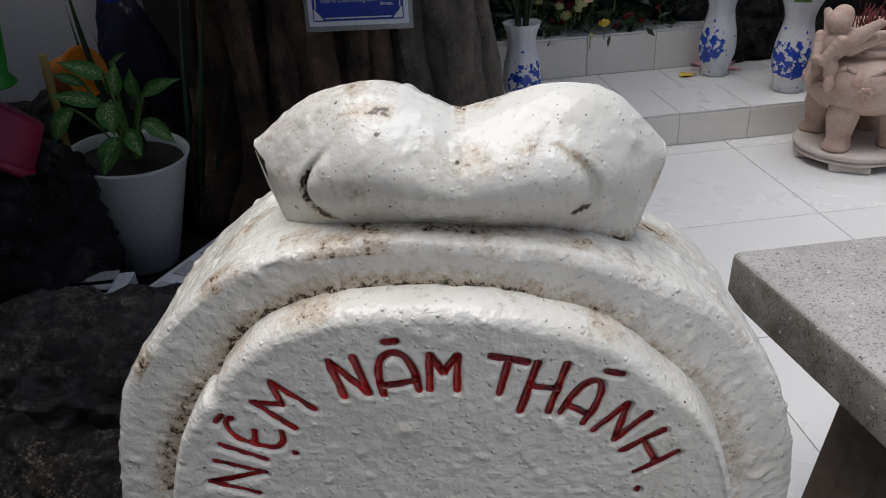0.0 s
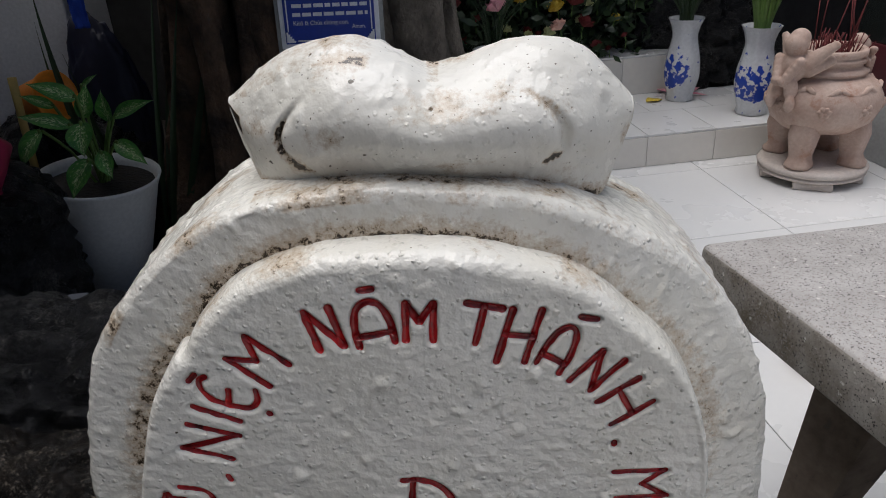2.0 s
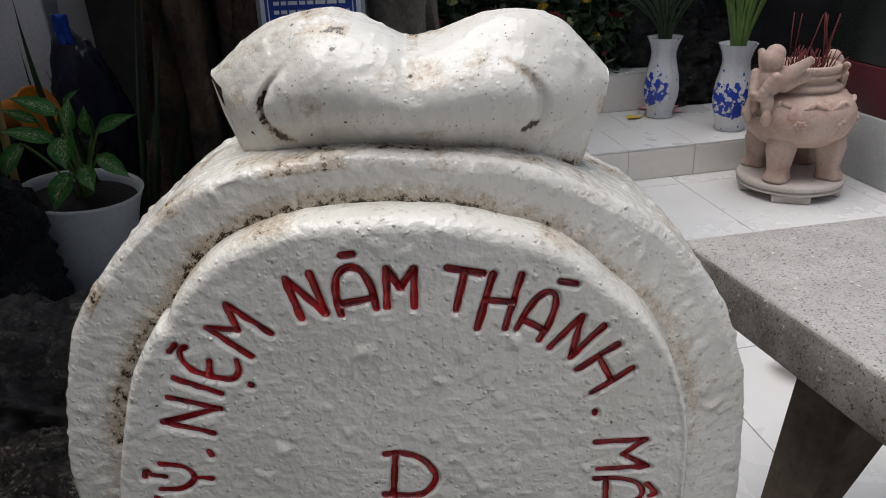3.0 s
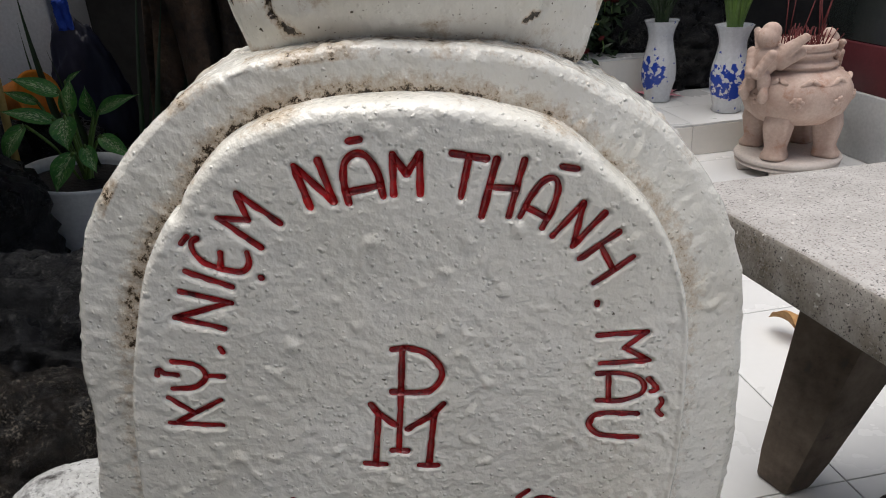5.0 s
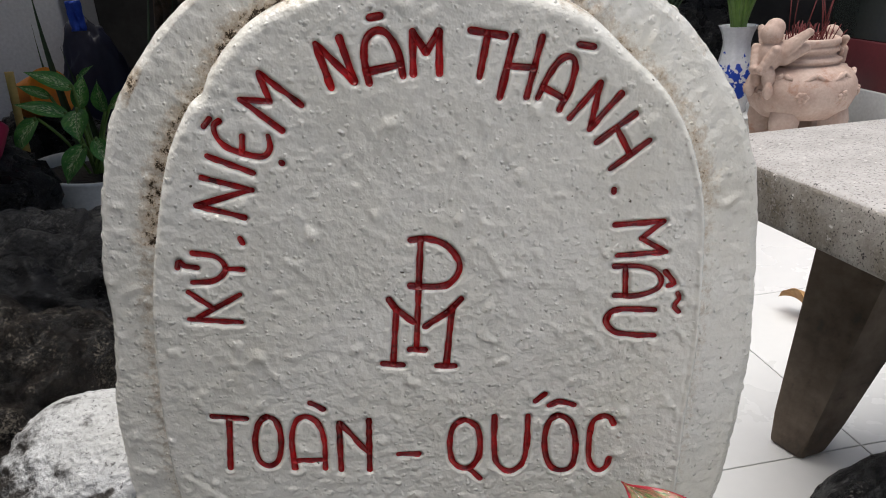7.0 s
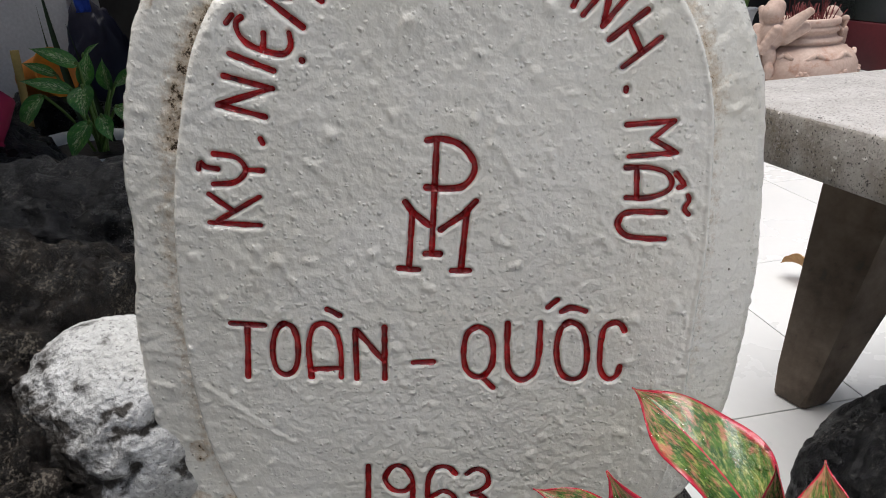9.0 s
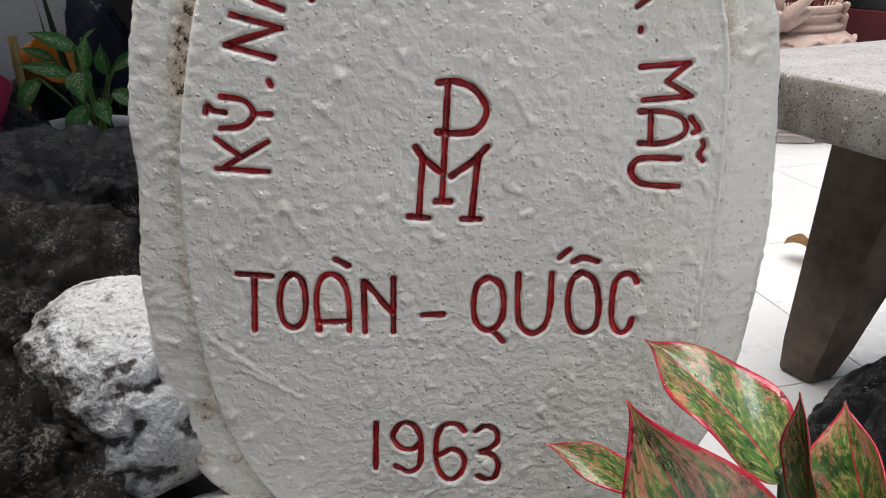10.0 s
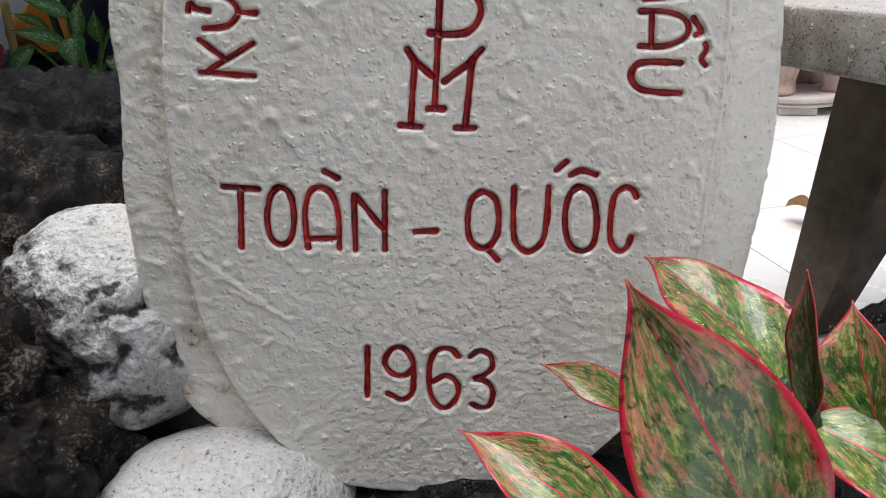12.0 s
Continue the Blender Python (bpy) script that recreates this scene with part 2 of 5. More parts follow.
ORANGE_PLASTIC = mat("orange_plastic", (0.80, 0.27, 0.02), (0.70, 0.22, 0.02), 5, 0.45, 0.1, 60)
BAMBOO = mat("yellow_cane", (0.58, 0.42, 0.13), (0.46, 0.32, 0.10), 10, 0.5, 0.1, 60)
NAVY = mat("navy_plastic", (0.007, 0.009, 0.034), (0.004, 0.005, 0.02), 6, 0.5, 0.3, 60)
BLUE_CLOTH = mat("blue_cloth", (0.03, 0.09, 0.55), (0.025, 0.07, 0.42), 9, 0.8, 0.4, 90)
PLASTER = mat("grey_plaster", (0.48, 0.48, 0.49), (0.40, 0.40, 0.41), 2, 0.85, 0.2, 60)
PALE_PLASTER = mat("pale_plaster", (0.80, 0.80, 0.81), (0.72, 0.72, 0.73), 2, 0.85, 0.2, 60)
DARK_WALL = mat("dark_back_wall", (0.045, 0.042, 0.039), (0.026, 0.024, 0.022), 3, 0.9, 0.5, 30)
BURNER = mat("pink_sandstone", (0.52, 0.395, 0.33), (0.43, 0.30, 0.24), 9, 0.6, 0.3, 80, stain=(0.36, 0.20, 0.14), stain_scale=11, stain_low=0.57, stain_high=0.68)
STAND_STONE = mat("pale_stand_stone", (0.62, 0.56, 0.51), (0.54, 0.47, 0.42), 8, 0.6, 0.3, 80)
INCENSE = mat("red_incense", (0.13, 0.014, 0.014), (0.08, 0.01, 0.01), 20, 0.7, 0.1, 60)
STALK = mat("green_stalk", (0.14, 0.24, 0.05), (0.09, 0.17, 0.035), 12, 0.45, 0.1, 80)
DARK_LEAF = mat("dark_leaf", (0.016, 0.034, 0.012), (0.03, 0.058, 0.02), 8, 0.4, 0.1, 80)
SIGN_BLUE = mat("sign_blue", (0.02, 0.05, 0.33), (0.018, 0.045, 0.29), 3, 0.35, 0.02, 60)
SIGN_WHITE = mat("sign_white", (0.75, 0.77, 0.80), (0.70, 0.72, 0.76), 3, 0.35, 0.02, 60)
CLEAR_EDGE = mat("acrylic_edge", (0.30, 0.31, 0.31), (0.24, 0.25, 0.25), 6, 0.2, 0.02, 60)
MAROON = mat("maroon_panel", (0.10, 0.02, 0.025), (0.08, 0.015, 0.02), 4, 0.35, 0.05, 60)
GREY_PANEL = mat("grey_panel", (0.42, 0.43, 0.43), (0.36, 0.37, 0.37), 3, 0.3, 0.05, 60)
DARK_GLASS = mat("dark_glass", (0.02, 0.026, 0.025), (0.03, 0.036, 0.034), 3, 0.12, 0.01, 60)
DRY_LEAF = mat("dry_leaf", (0.42, 0.24, 0.09), (0.28, 0.14, 0.05), 30, 0.7, 0.4, 90)
PINK_PETAL = mat("pink_petal", (0.70, 0.22, 0.30), (0.80, 0.42, 0.44), 30, 0.6, 0.2, 90)
PEACH_PETAL = mat("peach_petal", (0.75, 0.42, 0.32), (0.80, 0.52, 0.42), 30, 0.6, 0.2, 90)
YELLOW_PETAL = mat("yellow_petal", (0.72, 0.55, 0.08), (0.62, 0.44, 0.05), 30, 0.6, 0.2, 90)
CREAM_PETAL = mat("cream_petal", (0.58, 0.58, 0.30), (0.46, 0.50, 0.24), 30, 0.6, 0.2, 90)
RED_PETAL = mat("red_petal", (0.16, 0.012, 0.012), (0.11, 0.008, 0.008), 30, 0.6, 0.2, 90)
SHADE_ROOF = mat("shade_roof_board", (0.10, 0.095, 0.09), (0.07, 0.066, 0.062), 3, 0.9, 0.2, 30)


def vase_mat():
    """White porcelain with cobalt flower painting on the belly."""
    m = mat("blue_white_porcelain", (0.66, 0.68, 0.70), (0.62, 0.64, 0.67), 5, 0.15, 0.02, 60)
    n, l = m.node_tree.nodes, m.node_tree.links
    b = n["Principled BSDF"]
    old = b.inputs["Base Color"].links[0].from_socket
    co = n.new("ShaderNodeTexCoord")
    mp = n.new("ShaderNodeMapping")
    l.new(co.outputs["Object"], mp.inputs["Vector"])
    mp.inputs["Location"].default_value = (0.3, 0.1, 0.2)
    v = n.new("ShaderNodeTexNoise")
    v.inputs["Scale"].default_value, v.inputs["Detail"].default_value, v.inputs["Roughness"].default_value = 30, 3, 0.55
    l.new(mp.outputs["Vector"], v.inputs["Vector"])
    sp = n.new("ShaderNodeSeparateXYZ")
    l.new(co.outputs["Object"], sp.inputs["Vector"])
    low = n.new("ShaderNodeMapRange")
    low.inputs["From Min"].default_value, low.inputs["From Max"].default_value = 0.06, 0.10
    l.new(sp.outputs["Z"], low.inputs["Value"])
    high = n.new("ShaderNodeMapRange")
    high.inputs["From Min"].default_value, high.inputs["From Max"].default_value = 0.36, 0.20
    l.new(sp.outputs["Z"], high.inputs["Value"])
    side = n.new("ShaderNodeMapRange")
    side.inputs["From Min"].default_value, side.inputs["From Max"].default_value = 0.05, -0.05
    l.new(sp.outputs["X"], side.inputs["Value"])
    mul = n.new("ShaderNodeMath")
    mul.operation = "MULTIPLY"
    l.new(low.outputs["Result"], mul.inputs[0])
    l.new(high.outputs["Result"], mul.inputs[1])
    mul2 = n.new("ShaderNodeMath")
    mul2.operation = "MULTIPLY"
    l.new(mul.outputs[0], mul2.inputs[0])
    l.new(side.outputs["Result"], mul2.inputs[1])
    sc = n.new("ShaderNodeMath")
    sc.operation = "MULTIPLY_ADD"
    l.new(mul2.outputs[0], sc.inputs[0])
    sc.inputs[1].default_value = 0.25
    l.new(v.outputs["Fac"], sc.inputs[2])
    r = n.new("ShaderNodeMapRange")
    r.inputs["From Min"].default_value, r.inputs["From Max"].default_value = 0.69, 0.735
    l.new(sc.outputs[0], r.inputs["Value"])
    mx = n.new("ShaderNodeMix")
    mx.data_type = "RGBA"
    mx.inputs["B"].default_value = (0.02, 0.06, 0.38, 1)
    l.new(old, mx.inputs["A"])
    l.new(r.outputs["Result"], mx.inputs["Factor"])
    l.new(mx.outputs["Result"], b.inputs["Base Color"])
    return m


VASE = vase_mat()


def leaf_mat(name, green1, green2, blotch, blotch_low, blotch_high, edge, rib, edge_from, rib_width, gloss=0.25, blotch_scale=60.0, blotch_stretch=(1, 1, 1), pink=None, centre=0.0):
    """A leaf by its UV: u across (0 to 1), v from stalk to tip. Blotches, a coloured margin and a coloured midrib."""
    m = bpy.data.materials.new(name)
    m.use_nodes = True
    n, l = m.node_tree.nodes, m.node_tree.links
    b = n["Principled BSDF"]
    uv = n.new("ShaderNodeUVMap")
    sep = n.new("ShaderNodeSeparateXYZ")
    l.new(uv.outputs["UV"], sep.inputs["Vector"])
    co = n.new("ShaderNodeTexCoord")

    def noise_node(scale, detail, rough, vec):
        t = n.new("ShaderNodeTexNoise")
        t.inputs["Scale"].default_value, t.inputs["Detail"].default_value, t.inputs["Roughness"].default_value = scale, detail, rough
        l.new(vec, t.inputs["Vector"])
        return t.outputs["Fac"]

    def ramp(value, lo, hi):
        t = n.new("ShaderNodeMapRange")
        t.inputs["From Min"].default_value, t.inputs["From Max"].default_value = lo, hi
        l.new(value, t.inputs["Value"])
        return t.outputs["Result"]

    def mixed(a, bcol, fac):
        t = n.new("ShaderNodeMix")
        t.data_type = "RGBA"
        l.new(fac, t.inputs["Factor"])
        if isinstance(a, tuple):
            t.inputs["A"].default_value = rgba(a)
        else:
            l.new(a, t.inputs["A"])
        t.inputs["B"].default_value = rgba(bcol)
        return t.outputs["Result"]

    def op(kind, a, bval):
        t = n.new("ShaderNodeMath")
        t.operation = kind
        l.new(a, t.inputs[0])
        if isinstance(bval, (int, float)):
            t.inputs[1].default_value = bval
        else:
            l.new(bval, t.inputs[1])
        return t.outputs[0]

    across = op("ABSOLUTE", op("SUBTRACT", sep.outputs["X"], 0.5), 0.0)
    # streaks run obliquely from the midrib, as the side veins do
    vein = n.new("ShaderNodeCombineXYZ")
    l.new(op("MULTIPLY", sep.outputs["X"], blotch_stretch[0]), vein.inputs["X"])
    l.new(op("MULTIPLY", op("SUBTRACT", sep.outputs["Y"], op("MULTIPLY", across, 0.55)), blotch_stretch[1]), vein.inputs["Y"])
    ob_rand = n.new("ShaderNodeObjectInfo")
    l.new(op("MULTIPLY", ob_rand.outputs["Random"], 9.0), vein.inputs["Z"])
    vec = vein.outputs["Vector"]
    col = mixed(green1, green2, ramp(noise_node(5.0, 6, 0.65, vec), 0.42, 0.60))
    col = mixed(col, blotch, ramp(op("ADD", noise_node(blotch_scale, 8, 0.75, vec), op("MULTIPLY", op("SUBTRACT", across, 0.2), -centre)), blotch_low, blotch_high))
    if pink:
        # the flush of pink grows towards the tip and the margin
        flush = op("ADD", op("MULTIPLY", sep.outputs["Y"], 0.16), op("MULTIPLY", across, 0.16))
        col = mixed(col, pink, op("MULTIPLY", ramp(op("ADD", noise_node(blotch_scale * 0.7, 7, 0.72, vec), flush), 0.625, 0.73), 0.75))
        col = mixed(col, green1, ramp(noise_node(blotch_scale * 3.0, 6, 0.7, vec), 0.58, 0.66))
    wob = op("MULTIPLY", noise_node(7, 5, 0.7, uv.outputs["UV"]), 0.22)
    edge_f = ramp(op("ADD", op("ADD", across, wob), op("MULTIPLY", ramp(sep.outputs["Y"], 0.80, 1.0), 0.22)), edge_from + 0.11, edge_from + 0.155)
    col = mixed(col, edge, edge_f)
    col = mixed(col, rib, ramp(op("ADD", across, op("MULTIPLY", noise_node(14, 4, 0.6, uv.outputs["UV"]), 0.02)), rib_width + 0.01, rib_width * 0.4 + 0.01))
    l.new(col, b.inputs["Base Color"])
    b.inputs["Roughness"].default_value = gloss
    b.inputs["Specular IOR Level"].default_value = 0.4
    if gloss < 0.2:
        # a film of rain
        b.inputs["Coat Weight"].default_value, b.inputs["Coat Roughness"].default_value = 0.6, 0.06
    bp = n.new("ShaderNodeBump")
    bp.inputs["Strength"].default_value, bp.inputs["Distance"].default_value = 0.45, 0.004
    l.new(noise_node(30, 5, 0.6, uv.outputs["UV"]), bp.inputs["Height"])
    l.new(bp.outputs["Normal"], b.inputs["Normal"])
    return m


AGLA = leaf_mat("red_edged_leaf", (0.022, 0.075, 0.016), (0.085, 0.17, 0.028), (0.42, 0.42, 0.13), 0.50, 0.66, (0.42, 0.014, 0.035), (0.46, 0.030, 0.045), 0.430, 0.015,
                0.12, 11.0, (1.5, 1.5, 1.0), (0.50, 0.17, 0.12))
DIEF = leaf_mat("speckled_leaf", (0.05, 0.18, 0.035), (0.10, 0.29, 0.05), (0.60, 0.70, 0.36), 0.53, 0.61, (0.05, 0.16, 0.03), (0.10, 0.20, 0.06), 0.46, 0.02,
                0.35, 11.0, (1.0, 1.6, 1.0), centre=0.35)
WATER = bpy.data.materials.new("water_drop")
WATER.use_nodes = True
wt = WATER.node_tree
wt.nodes.remove(wt.nodes["Principled BSDF"])
clear, shine, blend, fres = (wt.nodes.new(k) for k in ("ShaderNodeBsdfTransparent", "ShaderNodeBsdfGlossy", "ShaderNodeMixShader", "ShaderNodeFresnel"))
clear.inputs["Color"].default_value = (0.95, 0.97, 0.95, 1)
shine.inputs["Roughness"].default_value = 0.03
fres.inputs["IOR"].default_value = 1.33
wt.links.new(fres.outputs[0], blend.inputs[0])
wt.links.new(clear.outputs[0], blend.inputs[1])
wt.links.new(shine.outputs[0], blend.inputs[2])
wt.links.new(blend.outputs[0], wt.nodes["Material Output"].inputs["Surface"])

# ---- building helpers ----


def mesh_of(name, verts, faces, material, smooth=True):
    me = bpy.data.meshes.new(name)
    me.from_pydata([tuple(map(float, v)) for v in verts], [], [tuple(map(int, f)) for f in faces])
    me.materials.append(material)
    if smooth:
        me.polygons.foreach_set("use_smooth", [True] * len(me.polygons))
    me.update()
    return me


def put(name, me, parent=None, m=None, label=""):
    ob = new(name, me)
    if parent is not None:
        ob.parent = parent
    if m is not None:
        ob.matrix_basis = m
    if label:
        tagged(ob, label)
    return ob


def part(name, bm, material, parent, label="", smooth=True, m=None):
    me = bpy.data.meshes.new(name)
    bm.to_mesh(me)
    bm.free()
    me.materials.append(material)
    if smooth:
        me.polygons.foreach_set("use_smooth", [True] * len(me.polygons))
    return put(name, me, parent, m, label)


def empty(name, m, label, category, group="", kind=""):
    ob = new(name)
    ob.empty_display_size = 0.05
    ob.matrix_basis = m
    return tagged(ob, label, category, group, kind)


def box_bm(x0, x1, y0, y1, z0, z1, bevel=0.0, seg=2):
    bm = bmesh.new()
    bmesh.ops.create_cube(bm, size=1.0)
    for v in bm.verts:
        v.co = Vector(((x0 + x1) / 2 + v.co.x * (x1 - x0), (y0 + y1) / 2 + v.co.y * (y1 - y0), (z0 + z1) / 2 + v.co.z * (z1 - z0)))
    if bevel:
        bmesh.ops.bevel(bm, geom=bm.edges[:], offset=bevel, segments=seg, affect="EDGES", profile=0.5)
    return bm


def lathe(name, profile, material, seg=48, wobble=0.0, flutes=0, flute_depth=0.0):
    """A turned form from (radius, height) pairs."""
    verts, faces = [], []
    for k, (r, z) in enumerate(profile):
        for s in range(seg):
            a = 2 * math.pi * s / seg
            rr = r * (1 + wobble * noise.noise(Vector((math.cos(a) * 2, math.sin(a) * 2, z * 9)))) * (1 + flute_depth * math.cos(flutes * a))
            verts.append((rr * math.cos(a), rr * math.sin(a), z))
    for k in range(len(profile) - 1):
        for s in range(seg):
            t = (s + 1) % seg
            faces.append((k * seg + s, k * seg + t, (k + 1) * seg + t, (k + 1) * seg + s))
    return mesh_of(name, verts, faces, material)


def catmull(points, steps, closed=False):
    pts = [np.array(p, float) for p in points]
    n = len(pts)
    out = []
    for i in range(n if closed else n - 1):
        p0 = pts[(i - 1) % n] if closed or i > 0 else 2 * pts[0] - pts[1]
        p1, p2 = pts[i], pts[(i + 1) % n]
        p3 = pts[(i + 2) % n] if closed or i + 2 < n else 2 * pts[-1] - pts[-2]
        for s in range(steps):
            t = s / steps
            out.append(0.5 * (2 * p1 + (p2 - p0) * t + (2 * p0 - 5 * p1 + 4 * p2 - p3) * t * t + (3 * p1 - p0 - 3 * p2 + p3) * t ** 3))
    if not closed:
        out.append(pts[-1])
    return np.array(out)


def tube(path, radii, seg=12, wobble=0.0, seed=0.0):
    """Vertices and faces of a tapered tube along a path, capped."""
    path = np.asarray(path, float)
    verts, faces = [], []
    for i, p in enumerate(path):
        d = path[min(i + 1, len(path) - 1)] - path[max(i - 1, 0)]
        d = Vector(d).normalized()
        a = d.orthogonal().normalized() if abs(d.z) < 0.9 else Vector((1, 0, 0)).cross(d).normalized()
        b = d.cross(a)
        r = radii[i] if hasattr(radii, "__len__") else radii
        for s in range(seg):
            t = 2 * math.pi * s / seg
            off = a * math.cos(t) + b * math.sin(t)
            w = 1 + wobble * noise.noise(Vector((off.x * 2.2 + seed, off.y * 2.2, p[2] * 3 + seed)))
            verts.append(Vector(p) + off * r * w)
    n = len(path)
    for i in range(n - 1):
        for s in range(seg):
            t = (s + 1) % seg
            faces.append((i * seg + s, i * seg + t, (i + 1) * seg + t, (i + 1) * seg + s))
    faces.append(tuple(range(seg))[::-1])
    faces.append(tuple((n - 1) * seg + s for s in range(seg)))
    return verts, faces


def fbm(v, octaves=5):
    return noise.fractal(v, 1.0, 2.0, octaves)


def rock(name, centre, radii, seed, material, label, rough=0.22, ridges=0.12, turn=0, detail=5, group=""):
    bm = bmesh.new()
    bmesh.ops.create_icosphere(bm, subdivisions=detail, radius=1.0)
    for v in bm.verts:
        p = v.co.copy()
        s = Vector((seed * 3.1, seed * 1.7, seed * 2.3))
        big = noise.noise(p * 1.3 + s)
        cell = noise.voronoi(p * 2.1 + s)[0]
        crack = cell[1] - cell[0]
        f = 1 + rough * big + ridges * (min(crack, 0.35) - 0.2) + rough * 0.45 * fbm(p * 2.6 + s, 4) + 0.26 * rough * fbm(p * 8 + s, 5) + 0.07 * rough * fbm(p * 26 + s, 4)
        f -= 0.05 * max(0, noise.noise(p * 6.5 + s) - 0.25)
        v.co = Vector((p.x * radii[0], p.y * radii[1], p.z * radii[2])) * f
    ob = part(name, bm, material, None, m=pose(*centre, 0, 0, turn))
    return tagged(ob, label, "rock", group)


def W(u, n, z=0.0):
    """The courtyard's own axes, turned ten degrees."""
    c, s = math.cos(radians(10)), math.sin(radians(10))
    return Vector((c * u - s * n, s * u + c * n, z))


COURT = pose(0, 0, 0, 0, 0, 10)

# ---- ground, floor, walls ----
bm = bmesh.new()
bmesh.ops.create_grid(bm, x_segments=60, y_segments=60, size=60)
for v in bm.verts:
    v.co.z = -0.26 + 0.03 * noise.noise(v.co * 0.7)
tagged(part("ground", bm, SOIL, None), "dark bare soil ground under the courtyard", "ground", kind="structure")

floor = tagged(part("floor", box_bm(-0.47, 5.2, -3.6, 4.6, -0.25, -0.012), GROUT, None, m=COURT, smooth=False), "pale grey glazed tile courtyard floor", "floor", kind="structure")
T = 0.739
# West, south and east walls are added out of view to limit sky light.
tagged(part("wall_west", box_bm(-2.9, -2.7, -3.2, 5.3, -0.3, 2.5, 0.01), PLASTER, None, smooth=False), "grey plastered side wall added to keep the left side dark", "wall", kind="structure")
tagged(part("wall_north", box_bm(-3.2, 6.0, 5.3, 5.5, -0.3, 2.5, 0.01), DARK_WALL, None, smooth=False), "dark back wall of the grotto", "wall", kind="structure")
tagged(part("wall_south", box_bm(-3.2, 6.0, -3.4, -3.2, -0.3, 2.9, 0.01), PLASTER, None, smooth=False), "unseen plain grey wall added to close off sky light", "wall", kind="structure")
tagged(part("wall_east", box_bm(4.8, 5.0, -3.2, 5.3, -0.3, 3.0, 0.01), PLASTER, None, smooth=False), "unseen plain grey wall added to close off sky light", "wall", kind="structure")
tagged(part("wall_corner", box_bm(-2.7, -1.93, 3.2, 3.35, -0.3, 2.5, 0.01), PALE_PLASTER, None, smooth=False), "grey plastered wall end behind the plants", "wall", kind="structure")
# Unseen roof slabs added for shade; a gap lets light onto the wall end.
for x0, x1, y0, y1 in ((-3.2, -1.15, -3.2, 2.65), (-2.0, -1.15, 2.65, 5.5), (-1.15, 0.2, 1.5, 5.5), (0.2, 6.0, 3.52, 5.5)):
    tagged(part("roof", box_bm(x0, x1, y0, y1, 2.5, 2.6), SHADE_ROOF, None, smooth=False), "unseen dark roof slab added to shade the tree, plants and altar", "roof", kind="structure")

# ---- memorial stele ----
OUTER = catmull([(-.366, .26), (-.388, .31), (-.401, .38), (-.408, .46), (-.404, .54), (-.393, .625), (-.379, .715), (-.369, .79), (-.350, .873), (-.308, .965), (-.253, 1.031), (-.189, 1.078), (-.128, 1.1), (-.02, 1.109),
                 (.08, 1.10), (.15, 1.083), (.213, 1.050), (.277, 1.004), (.334, .925), (.361, .86), (.375, .775), (.382, .68), (.382, .56), (.373, .46), (.358, .375), (.315, .25), (.18, .12),
                 (-.02, .085), (-.2, .12), (-.30, .175)], 34, True)
INNER = catmull([(-.246, .231), (-.294, .311), (-.321, .407), (-.328, .501), (-.324, .615), (-.307, .742), (-.282, .838), (-.258, .908), (-.228, .957), (-.214, .966),
                 (-.198, .994), (-.157, 1.032), (-.101, 1.055), (-.047, 1.063), (.036, 1.062), (.098, 1.049), (.161, 1.025), (.211, .978), (.246, .941), (.272, .891), (.288, .826), (.292, .757),
                 (.293, .66), (.287, .576), (.277, .414), (.25, .30), (.19, .225), (.123, .164), (.046, .146), (-.108, .152), (-.2, .18)], 6, True)
RING_Y, BACK_Y = 0.040, 0.235

stele = empty("memorial_stele", pose(0, 0, 0), "white-painted rounded stone memorial stele with red carved letters", "stele")


def bumpy(x, y, z):
    """The lumpy, dripped look of many coats of paint."""
    p = Vector((x * 0.86 + z * 0.45 + y * 0.2, y * 0.9 - x * 0.25 + 0.1, z * 0.83 - x * 0.47 + y * 0.3))
    a = noise.noise(p * 38)
    b = noise.noise(p * 85 + Vector((7.3, 0, 0)))
    c = noise.noise(p * 9 + Vector((3.4, 0, 0)))
    d = max(0.0, noise.noise(p * 62 + Vector((31.2, 0, 0))) - 0.35)
    return 0.0006 * a + 0.0008 * b + 0.0014 * c + 0.0055 * d


